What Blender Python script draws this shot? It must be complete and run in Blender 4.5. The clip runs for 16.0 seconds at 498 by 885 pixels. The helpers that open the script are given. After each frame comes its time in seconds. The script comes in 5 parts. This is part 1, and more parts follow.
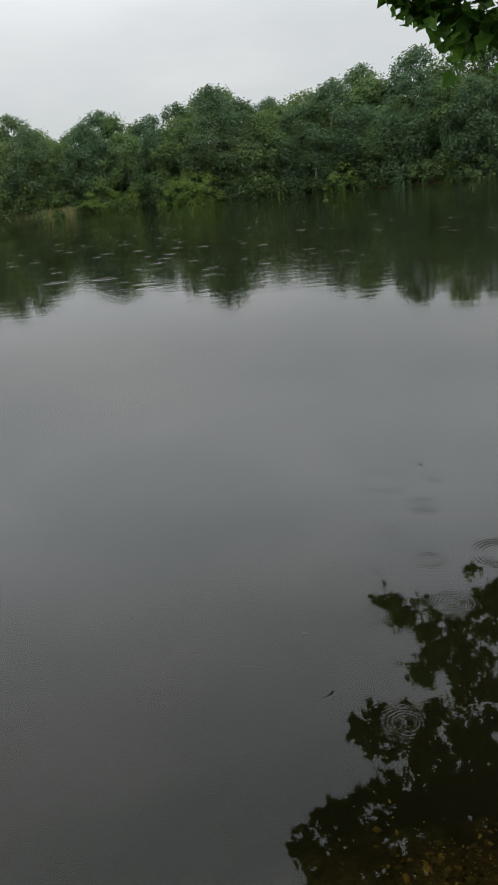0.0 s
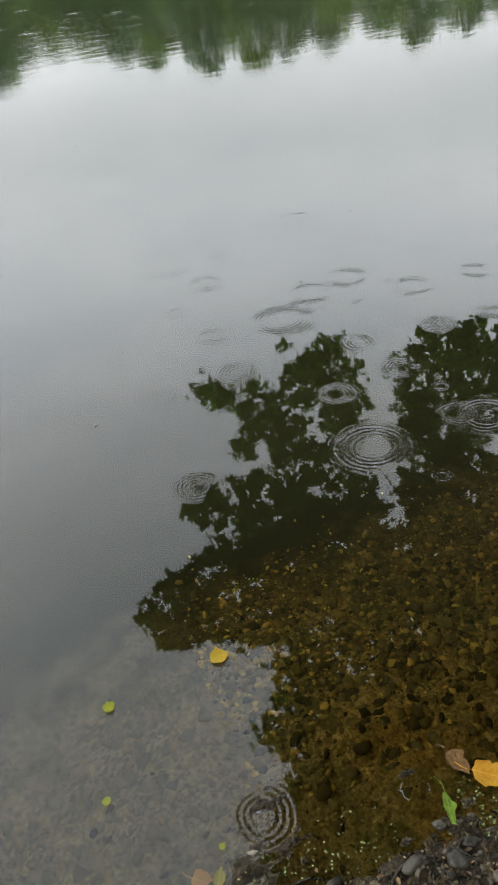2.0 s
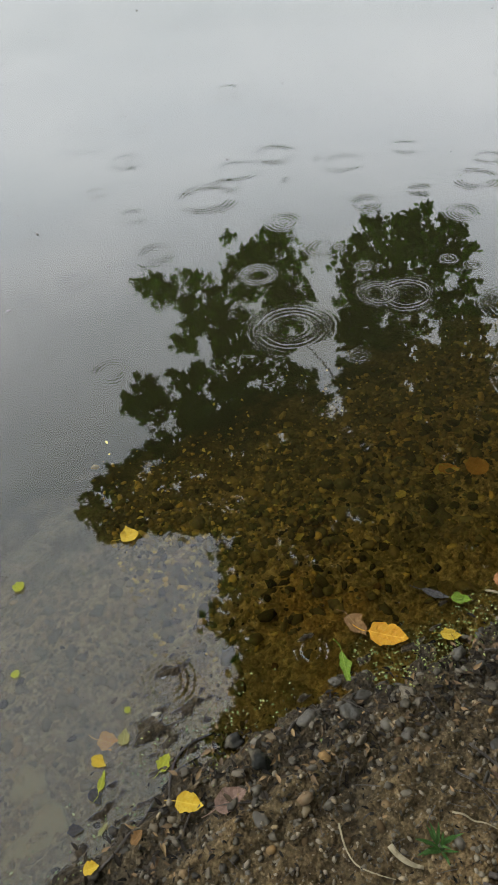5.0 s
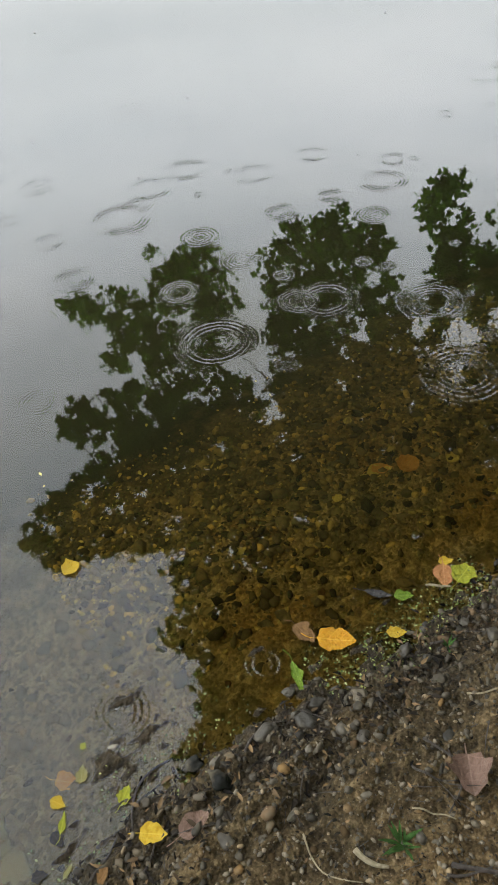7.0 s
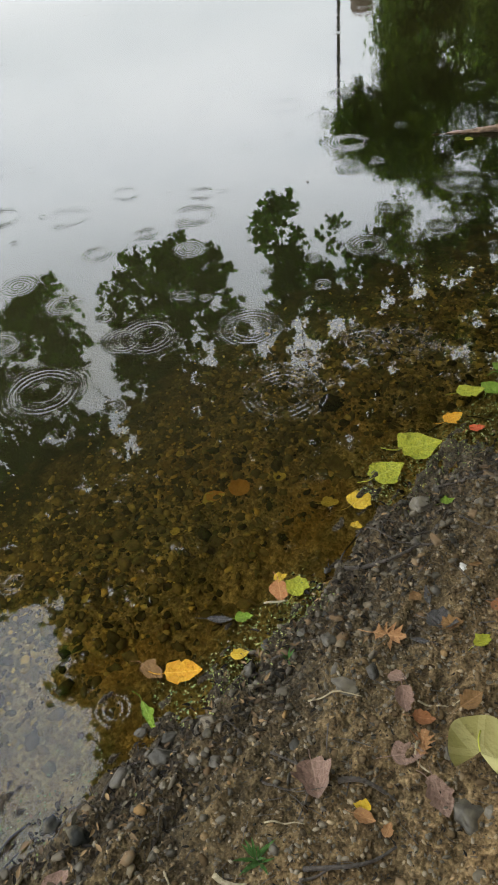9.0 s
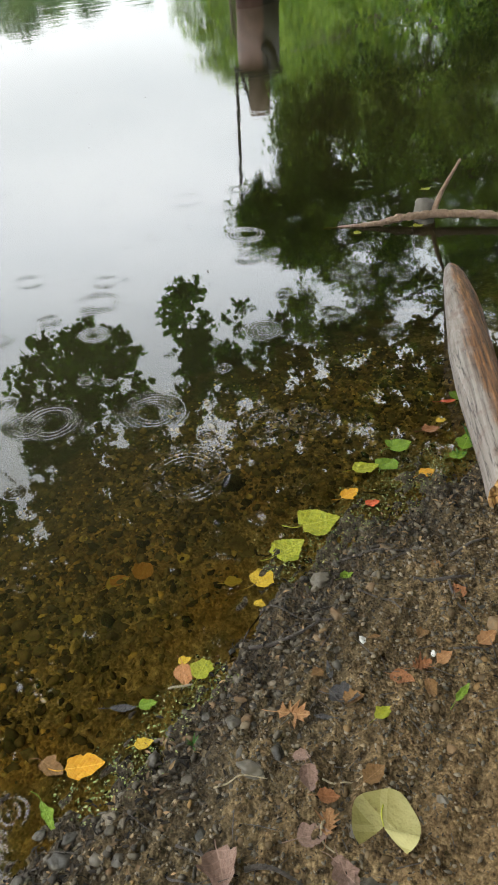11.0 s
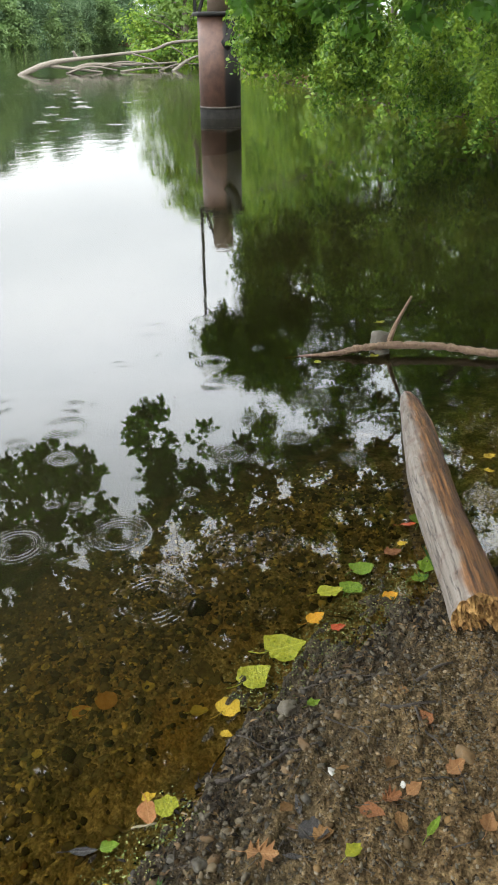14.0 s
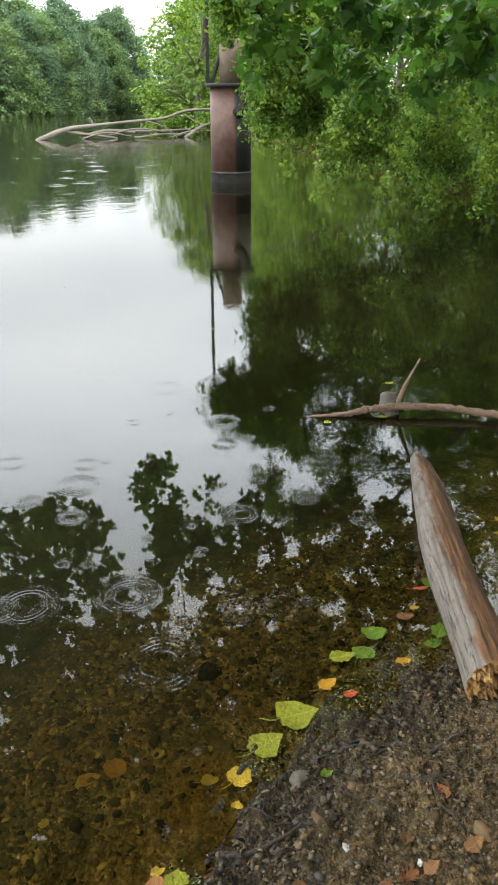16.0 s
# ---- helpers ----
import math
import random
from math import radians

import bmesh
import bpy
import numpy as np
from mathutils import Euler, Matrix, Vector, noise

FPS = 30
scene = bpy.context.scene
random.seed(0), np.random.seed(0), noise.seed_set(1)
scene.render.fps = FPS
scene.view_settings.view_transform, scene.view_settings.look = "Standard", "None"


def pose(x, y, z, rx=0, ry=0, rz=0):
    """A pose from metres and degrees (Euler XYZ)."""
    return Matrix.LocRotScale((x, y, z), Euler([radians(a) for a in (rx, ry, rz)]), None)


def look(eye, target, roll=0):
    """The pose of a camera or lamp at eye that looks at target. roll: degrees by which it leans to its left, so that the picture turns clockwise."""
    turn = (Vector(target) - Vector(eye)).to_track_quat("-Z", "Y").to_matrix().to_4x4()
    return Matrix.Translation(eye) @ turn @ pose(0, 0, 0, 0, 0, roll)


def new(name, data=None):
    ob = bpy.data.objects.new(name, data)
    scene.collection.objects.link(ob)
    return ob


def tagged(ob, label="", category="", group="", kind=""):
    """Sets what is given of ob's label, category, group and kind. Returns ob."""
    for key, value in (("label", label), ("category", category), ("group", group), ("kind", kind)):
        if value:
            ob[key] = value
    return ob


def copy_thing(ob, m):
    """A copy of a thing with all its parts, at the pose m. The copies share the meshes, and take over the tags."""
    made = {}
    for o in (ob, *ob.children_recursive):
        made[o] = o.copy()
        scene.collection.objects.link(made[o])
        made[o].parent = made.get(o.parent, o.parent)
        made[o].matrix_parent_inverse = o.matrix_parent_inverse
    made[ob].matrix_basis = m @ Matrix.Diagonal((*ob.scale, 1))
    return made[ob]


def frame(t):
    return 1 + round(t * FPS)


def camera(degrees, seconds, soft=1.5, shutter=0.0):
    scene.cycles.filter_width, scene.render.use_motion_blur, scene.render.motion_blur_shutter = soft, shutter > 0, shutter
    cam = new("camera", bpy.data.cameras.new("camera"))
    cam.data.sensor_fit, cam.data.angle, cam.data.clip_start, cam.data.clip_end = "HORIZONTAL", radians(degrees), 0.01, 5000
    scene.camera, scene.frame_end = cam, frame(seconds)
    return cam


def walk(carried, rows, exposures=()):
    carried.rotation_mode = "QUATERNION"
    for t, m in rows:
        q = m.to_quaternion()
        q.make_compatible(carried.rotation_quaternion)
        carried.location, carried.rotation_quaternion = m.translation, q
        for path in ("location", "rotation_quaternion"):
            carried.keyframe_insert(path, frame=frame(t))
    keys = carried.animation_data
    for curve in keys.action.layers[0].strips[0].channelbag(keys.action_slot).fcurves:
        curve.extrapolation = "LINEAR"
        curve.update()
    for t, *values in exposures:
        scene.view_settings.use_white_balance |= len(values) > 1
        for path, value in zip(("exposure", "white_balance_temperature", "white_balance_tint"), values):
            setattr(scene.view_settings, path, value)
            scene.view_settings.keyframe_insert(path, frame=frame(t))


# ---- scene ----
cam = camera(37.0, 16.0, soft=1.9)
EXPOSURES = [(0, 0.1), (0.5, 0.32), (1.0, 0.82), (1.5, 1.2), (2.0, 1.4), (3.5, 1.48), (5, 1.58), (9, 1.84), (12, 2.06), (14, 2.06), (16, 1.88)]
PATH = [
    (0, (-0.229, 0.142, 1.657), (-0.219, 2.034, 1.01), -5.5),
    (0.5, (-0.22, 0.093, 1.689), (-0.075, 1.949, 0.957), -5.2),
    (1, (-0.153, 0.169, 1.559), (0.108, 1.941, 0.671), -5.8),
    (1.5, (-0.058, 0.098, 1.608), (0.275, 1.754, 0.537), -8.0),
    (2, (-0.06, 0.099, 1.587), (0.306, 1.681, 0.419), -8.2),
    (2.5, (-0.071, 0.093, 1.559), (0.281, 1.627, 0.324), -7.9),
    (3, (-0.065, 0.097, 1.548), (0.255, 1.575, 0.239), -8.0),
    (3.5, (-0.037, 0.087, 1.534), (0.246, 1.53, 0.179), -8.7),
    (4, (-0.005, 0.079, 1.521), (0.219, 1.518, 0.15), -9.0),
    (4.5, (0.034, 0.068, 1.518), (0.257, 1.511, 0.151), -9.6),
    (5, (0.042, 0.052, 1.514), (0.448, 1.435, 0.127), -7.0),
    (5.2, (0.061, 0.056, 1.515), (0.48, 1.43, 0.123), -7.6),
    (7.5, (0.083, 0.042, 1.537), (0.699, 1.349, 0.154), -7.1),
    (8, (0.111, 0.022, 1.543), (0.801, 1.281, 0.15), -5.9),
    (8.5, (0.146, -0.01, 1.564), (0.902, 1.214, 0.175), -6.8),
    (9, (0.179, -0.04, 1.582), (1.031, 1.139, 0.21), -6.7),
    (9.5, (0.197, -0.063, 1.594), (1.185, 1.091, 0.293), -5.1),
    (9.7, (0.2, -0.065, 1.597), (1.22, 1.076, 0.309), -4.6),
    (11.8, (0.173, -0.102, 1.627), (1.369, 1.051, 0.513), -2.2),
    (12, (0.162, -0.103, 1.633), (1.384, 1.066, 0.565), -1.9),
    (12.5, (0.162, -0.104, 1.642), (1.448, 1.041, 0.625), -0.4),
    (13, (0.162, -0.107, 1.651), (1.47, 1.023, 0.646), 0.1),
    (13.5, (0.163, -0.113, 1.657), (1.468, 1.026, 0.658), -0.2),
    (14, (0.16, -0.106, 1.662), (1.476, 1.051, 0.698), -0.4),
    (14.5, (0.16, -0.106, 1.671), (1.477, 1.062, 0.721), -0.8),
    (15, (0.157, -0.099, 1.678), (1.479, 1.074, 0.742), -0.6),
    (15.5, (0.147, -0.09, 1.684), (1.474, 1.092, 0.767), -0.3),
    (16, (0.14, -0.09, 1.691), (1.496, 1.122, 0.859), 0.0),
]
walk(cam, [(t, look(eye, target, roll)) for t, eye, target, roll in PATH], EXPOSURES)

# ---- light ----
world = bpy.data.worlds.new("overcast_sky")
scene.world = world
world.use_nodes = True
wt = world.node_tree
wt.nodes.clear()
SUN_EL, SUN_ROT = radians(48), radians(150)


def wn(kind, **vals):
    n = wt.nodes.new(kind)
    for k, v in vals.items():
        setattr(n, k, v)
    return n


sky = wn("ShaderNodeTexSky")
sky.sky_type, sky.sun_disc, sky.sun_elevation, sky.sun_rotation = "NISHITA", False, SUN_EL, SUN_ROT
sky.air_density, sky.dust_density = 1.0, 4.0
tc = wn("ShaderNodeTexCoord")
mp = wn("ShaderNodeMapping")
mp.inputs["Scale"].default_value = (1.0, 1.0, 3.2)
n1 = wn("ShaderNodeTexNoise")
n1.inputs["Scale"].default_value, n1.inputs["Detail"].default_value, n1.inputs["Roughness"].default_value = 1.7, 7, 0.55
ramp = wn("ShaderNodeValToRGB")
ramp.color_ramp.elements[0].position, ramp.color_ramp.elements[0].color = 0.30, (0.492, 0.535, 0.556, 1)
ramp.color_ramp.elements[1].position, ramp.color_ramp.elements[1].color = 0.72, (0.745, 0.757, 0.757, 1)
scale_sky = wn("ShaderNodeMix", data_type="RGBA", blend_type="MULTIPLY")
scale_sky.inputs["Factor"].default_value = 1.0
scale_sky.inputs["B"].default_value = (0.09, 0.09, 0.09, 1)
mixs = wn("ShaderNodeMix", data_type="RGBA")
mixs.inputs["Factor"].default_value = 0.86
bg = wn("ShaderNodeBackground")
bg.inputs["Strength"].default_value = 1.0
out = wn("ShaderNodeOutputWorld")
L = wt.links.new
L(tc.outputs["Generated"], mp.inputs["Vector"])
L(mp.outputs["Vector"], n1.inputs["Vector"])
L(n1.outputs["Fac"], ramp.inputs["Fac"])
L(sky.outputs["Color"], scale_sky.inputs["A"])
L(scale_sky.outputs["Result"], mixs.inputs["A"])
L(ramp.outputs["Color"], mixs.inputs["B"])
# an overcast sky grows brighter towards the zenith
sep = wn("ShaderNodeSeparateXYZ")
L(tc.outputs["Generated"], sep.inputs["Vector"])
rise = wn("ShaderNodeMapRange", interpolation_type="SMOOTHSTEP")
for key, val in (("From Min", 0.16), ("From Max", 0.48), ("To Min", 1.02), ("To Max", 3.1)):
    rise.inputs[key].default_value = val
L(sep.outputs["Z"], rise.inputs["Value"])
L(rise.outputs[0], bg.inputs["Strength"])
L(mixs.outputs["Result"], bg.inputs["Color"])
L(bg.outputs["Background"], out.inputs["Surface"])

sun_data = bpy.data.lights.new("sun", "SUN")
sun_data.energy, sun_data.angle, sun_data.color = 0.6, radians(30), (1.0, 0.97, 0.92)
sun = new("sun", sun_data)
sun.matrix_world = look((math.sin(SUN_ROT) * 50, math.cos(SUN_ROT) * 50, math.tan(SUN_EL) * 50), (0, 0, 0))

# ---- materials ----


class Nodes:
    """A small builder for node materials."""

    def __init__(self, name):
        self.mat = bpy.data.materials.new(name)
        self.mat.use_nodes = True
        self.t = self.mat.node_tree
        self.t.nodes.clear()
        self.out = self.t.nodes.new("ShaderNodeOutputMaterial")

    def n(self, kind, ins=None, **props):
        node = self.t.nodes.new(kind)
        for k, v in props.items():
            setattr(node, k, v)
        for k, v in (ins or {}).items():
            if isinstance(v, bpy.types.NodeSocket):
                self.t.links.new(v, node.inputs[k])
            else:
                node.inputs[k].default_value = v
        return node

    def obj(self):
        return self.n("ShaderNodeTexCoord").outputs["Object"]

    def pos(self):
        return self.n("ShaderNodeNewGeometry").outputs["Position"]

    def noise(self, vec, scale, detail=5, rough=0.55, out="Fac"):
        return self.n("ShaderNodeTexNoise", {"Vector": vec, "Scale": scale, "Detail": detail, "Roughness": rough}).outputs[out]

    def ramp(self, fac, stops):
        r = self.n("ShaderNodeValToRGB", {"Fac": fac})
        els = r.color_ramp.elements
        while len(els) < len(stops):
            els.new(0.5)
        for e, (p, c) in zip(els, stops):
            e.position, e.color = p, (*c, 1) if len(c) == 3 else c
        return r.outputs["Color"]

    def mix(self, fac, a, b, blend="MIX"):
        m = self.n("ShaderNodeMix", {"Factor": fac}, data_type="RGBA", blend_type=blend)
        for k, v in (("A", a), ("B", b)):
            s = [i for i in m.inputs if i.name == k and i.type == "RGBA"][0]
            if isinstance(v, bpy.types.NodeSocket):
                self.t.links.new(v, s)
            else:
                s.default_value = (*v, 1)
        return [o for o in m.outputs if o.type == "RGBA"][0]

    def math(self, op, a, b=0.0, c=0.0):
        m = self.n("ShaderNodeMath", operation=op)
        for i, v in enumerate((a, b, c)):
            if isinstance(v, bpy.types.NodeSocket):
                self.t.links.new(v, m.inputs[i])
            else:
                m.inputs[i].default_value = v
        return m.outputs[0]

    def bump(self, height, strength, dist, normal=None):
        ins = {"Height": height, "Strength": strength, "Distance": dist}
        if normal is not None:
            ins["Normal"] = normal
        return self.n("ShaderNodeBump", ins).outputs["Normal"]

    def principled(self, color, rough, normal=None, metallic=0.0, spec=0.5):
        ins = {"Base Color": color, "Roughness": rough, "Metallic": metallic, "Specular IOR Level": spec}
        if normal is not None:
            ins["Normal"] = normal
        if not isinstance(color, bpy.types.NodeSocket):
            ins["Base Color"] = (*color, 1)
        return self.n("ShaderNodeBsdfPrincipled", ins).outputs[0]

    def done(self, shader):
        self.t.links.new(shader, self.out.inputs["Surface"])
        return self.mat


def leaf_mat(name, dark, mid, light, translucent=0.5, rough=0.45, grain=40.0, spots=None):
    m = Nodes(name)
    geo = m.n("ShaderNodeNewGeometry")
    inf = m.n("ShaderNodeObjectInfo")
    rnd = m.math("FRACT", m.math("ADD", geo.outputs["Random Per Island"], inf.outputs["Random"]))
    col = m.ramp(rnd, [(0.0, dark), (0.5, mid), (1.0, light)])
    nz = m.noise(geo.outputs["Position"], grain, 3)
    col = m.mix(m.math("MULTIPLY", nz, 0.5), col, tuple(c * 0.55 for c in mid))
    big = m.noise(geo.outputs["Position"], grain * 0.06, 2)
    col = m.mix(m.math("MULTIPLY", m.ramp(big, [(0.45, (0, 0, 0)), (0.65, (1, 1, 1))]), 0.45), col, (light[0] * 1.15, light[1], light[2] * 0.8))
    if spots:
        sp = m.noise(geo.outputs["Position"], 90.0, 4, 0.7)
        col = m.mix(m.math("MULTIPLY", m.math("GREATER_THAN", sp, 0.60), 0.8), col, spots)
    p = m.principled(col, rough, spec=0.35)
    tr = m.n("ShaderNodeBsdfTranslucent", {"Color": col}).outputs[0]
    return m.done(m.n("ShaderNodeMixShader", {0: translucent, 1: p, 2: tr}).outputs[0])


M_FAR = [
    leaf_mat("foliage_mid", (0.070, 0.125, 0.040), (0.108, 0.180, 0.058), (0.150, 0.230, 0.075), grain=0.35, rough=0.6),
    leaf_mat("foliage_deep", (0.055, 0.105, 0.052), (0.082, 0.145, 0.068), (0.115, 0.185, 0.085), grain=0.35, rough=0.6),
    leaf_mat("foliage_light", (0.115, 0.190, 0.042), (0.150, 0.245, 0.052), (0.190, 0.290, 0.066), grain=0.35, rough=0.6),
]
M_NEAR = leaf_mat("sycamore_leaf", (0.055, 0.145, 0.020), (0.102, 0.245, 0.030), (0.180, 0.370, 0.050), translucent=0.45, grain=25)
M_SHRUB = leaf_mat("shrub_leaf", (0.034, 0.082, 0.011), (0.104, 0.212, 0.022), (0.255, 0.372, 0.044), translucent=0.5, grain=25)


def bark_mat(name, a, b, scale=(14, 14, 1.5), rough=0.85):
    m = Nodes(name)
    v = m.n("ShaderNodeMapping", {"Vector": m.obj(), "Scale": scale}).outputs[0]
    f = m.noise(v, 2.0, 8, 0.65)
    g = m.noise(m.obj(), 3.0, 3)
    col = m.mix(f, a, b)
    col = m.mix(m.math("MULTIPLY", g, 0.4), col, tuple(c * 0.6 for c in b))
    return m.done(m.principled(col, rough, m.bump(f, 0.8, 0.02)))


M_BARK = bark_mat("bark", (0.05, 0.04, 0.03), (0.16, 0.13, 0.10))
M_DEAD = bark_mat("bleached_deadwood", (0.05, 0.042, 0.032), (0.16, 0.138, 0.108), (6, 6, 6))
M_BRANCH = bark_mat("brown_stripped_branch", (0.030, 0.016, 0.010), (0.36, 0.235, 0.150), (26, 26, 26))


def ground_mat():
    m = Nodes("shore_gravel_and_mud")
    p = m.pos()
    z = m.n("ShaderNodeSeparateXYZ", {"Vector": p}).outputs["Z"]
    f1 = m.noise(p, 9.0, 6, 0.6)
    f2 = m.noise(p, 48.0, 8, 0.74)
    f3 = m.noise(p, 240.0, 3, 0.7)
    vor = m.n("ShaderNodeTexVoronoi", {"Vector": p, "Scale": 110.0})
    speck = m.n("ShaderNodeTexVoronoi", {"Vector": p, "Scale": 190.0})
    mud = m.ramp(f2, [(0.36, (0.012, 0.009, 0.006)), (0.50, (0.100, 0.070, 0.034)), (0.66, (0.25, 0.180, 0.095))])
    mud = m.mix(m.math("MULTIPLY", f1, 0.6), mud, (0.090, 0.068, 0.037))
    sand = m.ramp(f2, [(0.34, (0.17, 0.13, 0.06)), (0.5, (0.48, 0.38, 0.19)), (0.66, (0.74, 0.60, 0.33))])
    sand = m.mix(m.ramp(f1, [(0.44, (0, 0, 0)), (0.58, (0.8, 0.8, 0.8))]), sand, (0.19, 0.17, 0.088))
    rusty = m.ramp(m.noise(p, 3.2, 3), [(0.48, (0, 0, 0)), (0.62, (0.6, 0.6, 0.6))])
    sand = m.mix(rusty, sand, (0.52, 0.34, 0.12))
    # flat grey in the bed west of the cove stands for sky reflected above
    px = m.n("ShaderNodeSeparateXYZ", {"Vector": p}).outputs["X"]
    west = m.ramp(m.math("ADD", px, m.math("MULTIPLY", m.math("SUBTRACT", f1, 0.5), 0.3)), [(0.0, (0.8, 0.8, 0.8)), (0.28, (0, 0, 0))])
    sand = m.mix(west, sand, (0.235, 0.21, 0.165))
    grain = m.mix(0.55, (0.5, 0.5, 0.5), vor.outputs["Color"])
    grain = m.n("ShaderNodeRGBToBW", {"Color": grain}).outputs[0]
    edge = m.ramp(m.math("ADD", z, 0.002), [(0.0, (0, 0, 0)), (0.003, (1, 1, 1))])
    col = m.mix(edge, sand, mud)
    col = m.mix(0.8, col, m.math("MULTIPLY", grain, 2.0), "MULTIPLY")
    lights = m.math("MULTIPLY", m.math("LESS_THAN", speck.outputs["Distance"], 0.22), m.math("GREATER_THAN", f3, 0.55))
    col = m.mix(m.math("MULTIPLY", lights, 0.7), col, (0.21, 0.18, 0.13))
    # a dark soaked band along the waterline
    soak = m.ramp(m.math("ADD", z, m.math("MULTIPLY", m.math("SUBTRACT", f1, 0.5), 0.055)), [(0.0, (0.74, 0.74, 0.74)), (0.022, (0.5, 0.5, 0.5)), (0.055, (0, 0, 0))])
    soak = m.math("MULTIPLY", m.n("ShaderNodeSeparateColor", {"Color": soak}).outputs[0], m.n("ShaderNodeSeparateColor", {"Color": edge}).outputs[0])
    col = m.mix(soak, col, (0.016, 0.0145, 0.0115))
    # drier, sandier mud higher on the bank
    high = m.ramp(m.math("ADD", z, m.math("MULTIPLY", m.math("SUBTRACT", f1, 0.5), 0.10)), [(0.05, (0, 0, 0)), (0.12, (1, 1, 1))])
    dry = m.ramp(f2, [(0.36, (0.03, 0.019, 0.010)), (0.5, (0.190, 0.120, 0.055)), (0.66, (0.36, 0.245, 0.125))])
    dry = m.mix(0.7, dry, m.math("MULTIPLY", grain, 2.0), "MULTIPLY")
    col = m.mix(m.math("MULTIPLY", high, 0.75), col, dry)
    damp = m.ramp(m.noise(p, 7.0, 8, 0.7), [(0.42, (0, 0, 0)), (0.74, (0.6, 0.6, 0.6))])
    col = m.mix(m.math("MULTIPLY", damp, m.n("ShaderNodeSeparateColor", {"Color": edge}).outputs[0]), col, (0.028, 0.017, 0.008))
    # sand darkens as the bed drops away: light lost in water, put into colour
    depth_shade = m.ramp(m.math("ADD", m.math("MULTIPLY", z, -1.0), m.math("MULTIPLY", m.math("SUBTRACT", f1, 0.5), 0.10)), [(0.035, (0, 0, 0)), (0.15, (1, 1, 1))])
    col = m.mix(depth_shade, col, (0.038, 0.043, 0.037))
    # grass and litter higher on the land
    land = m.ramp(m.math("MULTIPLY", z, 0.5), [(0.35, (0, 0, 0)), (0.6, (1, 1, 1))])
    col = m.mix(land, col, (0.05, 0.07, 0.025))
    wet = m.ramp(z, [(0.0, (0.42, 0.42, 0.42)), (0.05, (0.9, 0.9, 0.9))])
    sheen = m.n("ShaderNodeSeparateColor", {"Color": m.ramp(m.math("ADD", z, m.math("MULTIPLY", m.math("SUBTRACT", f1, 0.5), 0.05)), [(0.0, (0.02, 0.02, 0.02)), (0.004, (0.13, 0.13, 0.13)), (0.035, (0.05, 0.05, 0.05)), (0.10, (0.02, 0.02, 0.02))])}).outputs[0]
    soft = m.n("ShaderNodeSeparateColor", {"Color": m.ramp(m.math("ADD", z, 0.5), [(0.35, (0.25, 0.25, 0.25)), (0.5, (1, 1, 1))])}).outputs[0]
    h = m.math("ADD", m.math("MULTIPLY", f2, 1.1), m.math("MULTIPLY", vor.outputs["Distance"], -0.7))
    nrm = m.bump(f3, 0.4, 0.005, m.bump(m.math("MULTIPLY", h, soft), 1.0, 0.017))
    return m.done(m.principled(col, wet, nrm, spec=sheen))


M_GROUND = ground_mat()


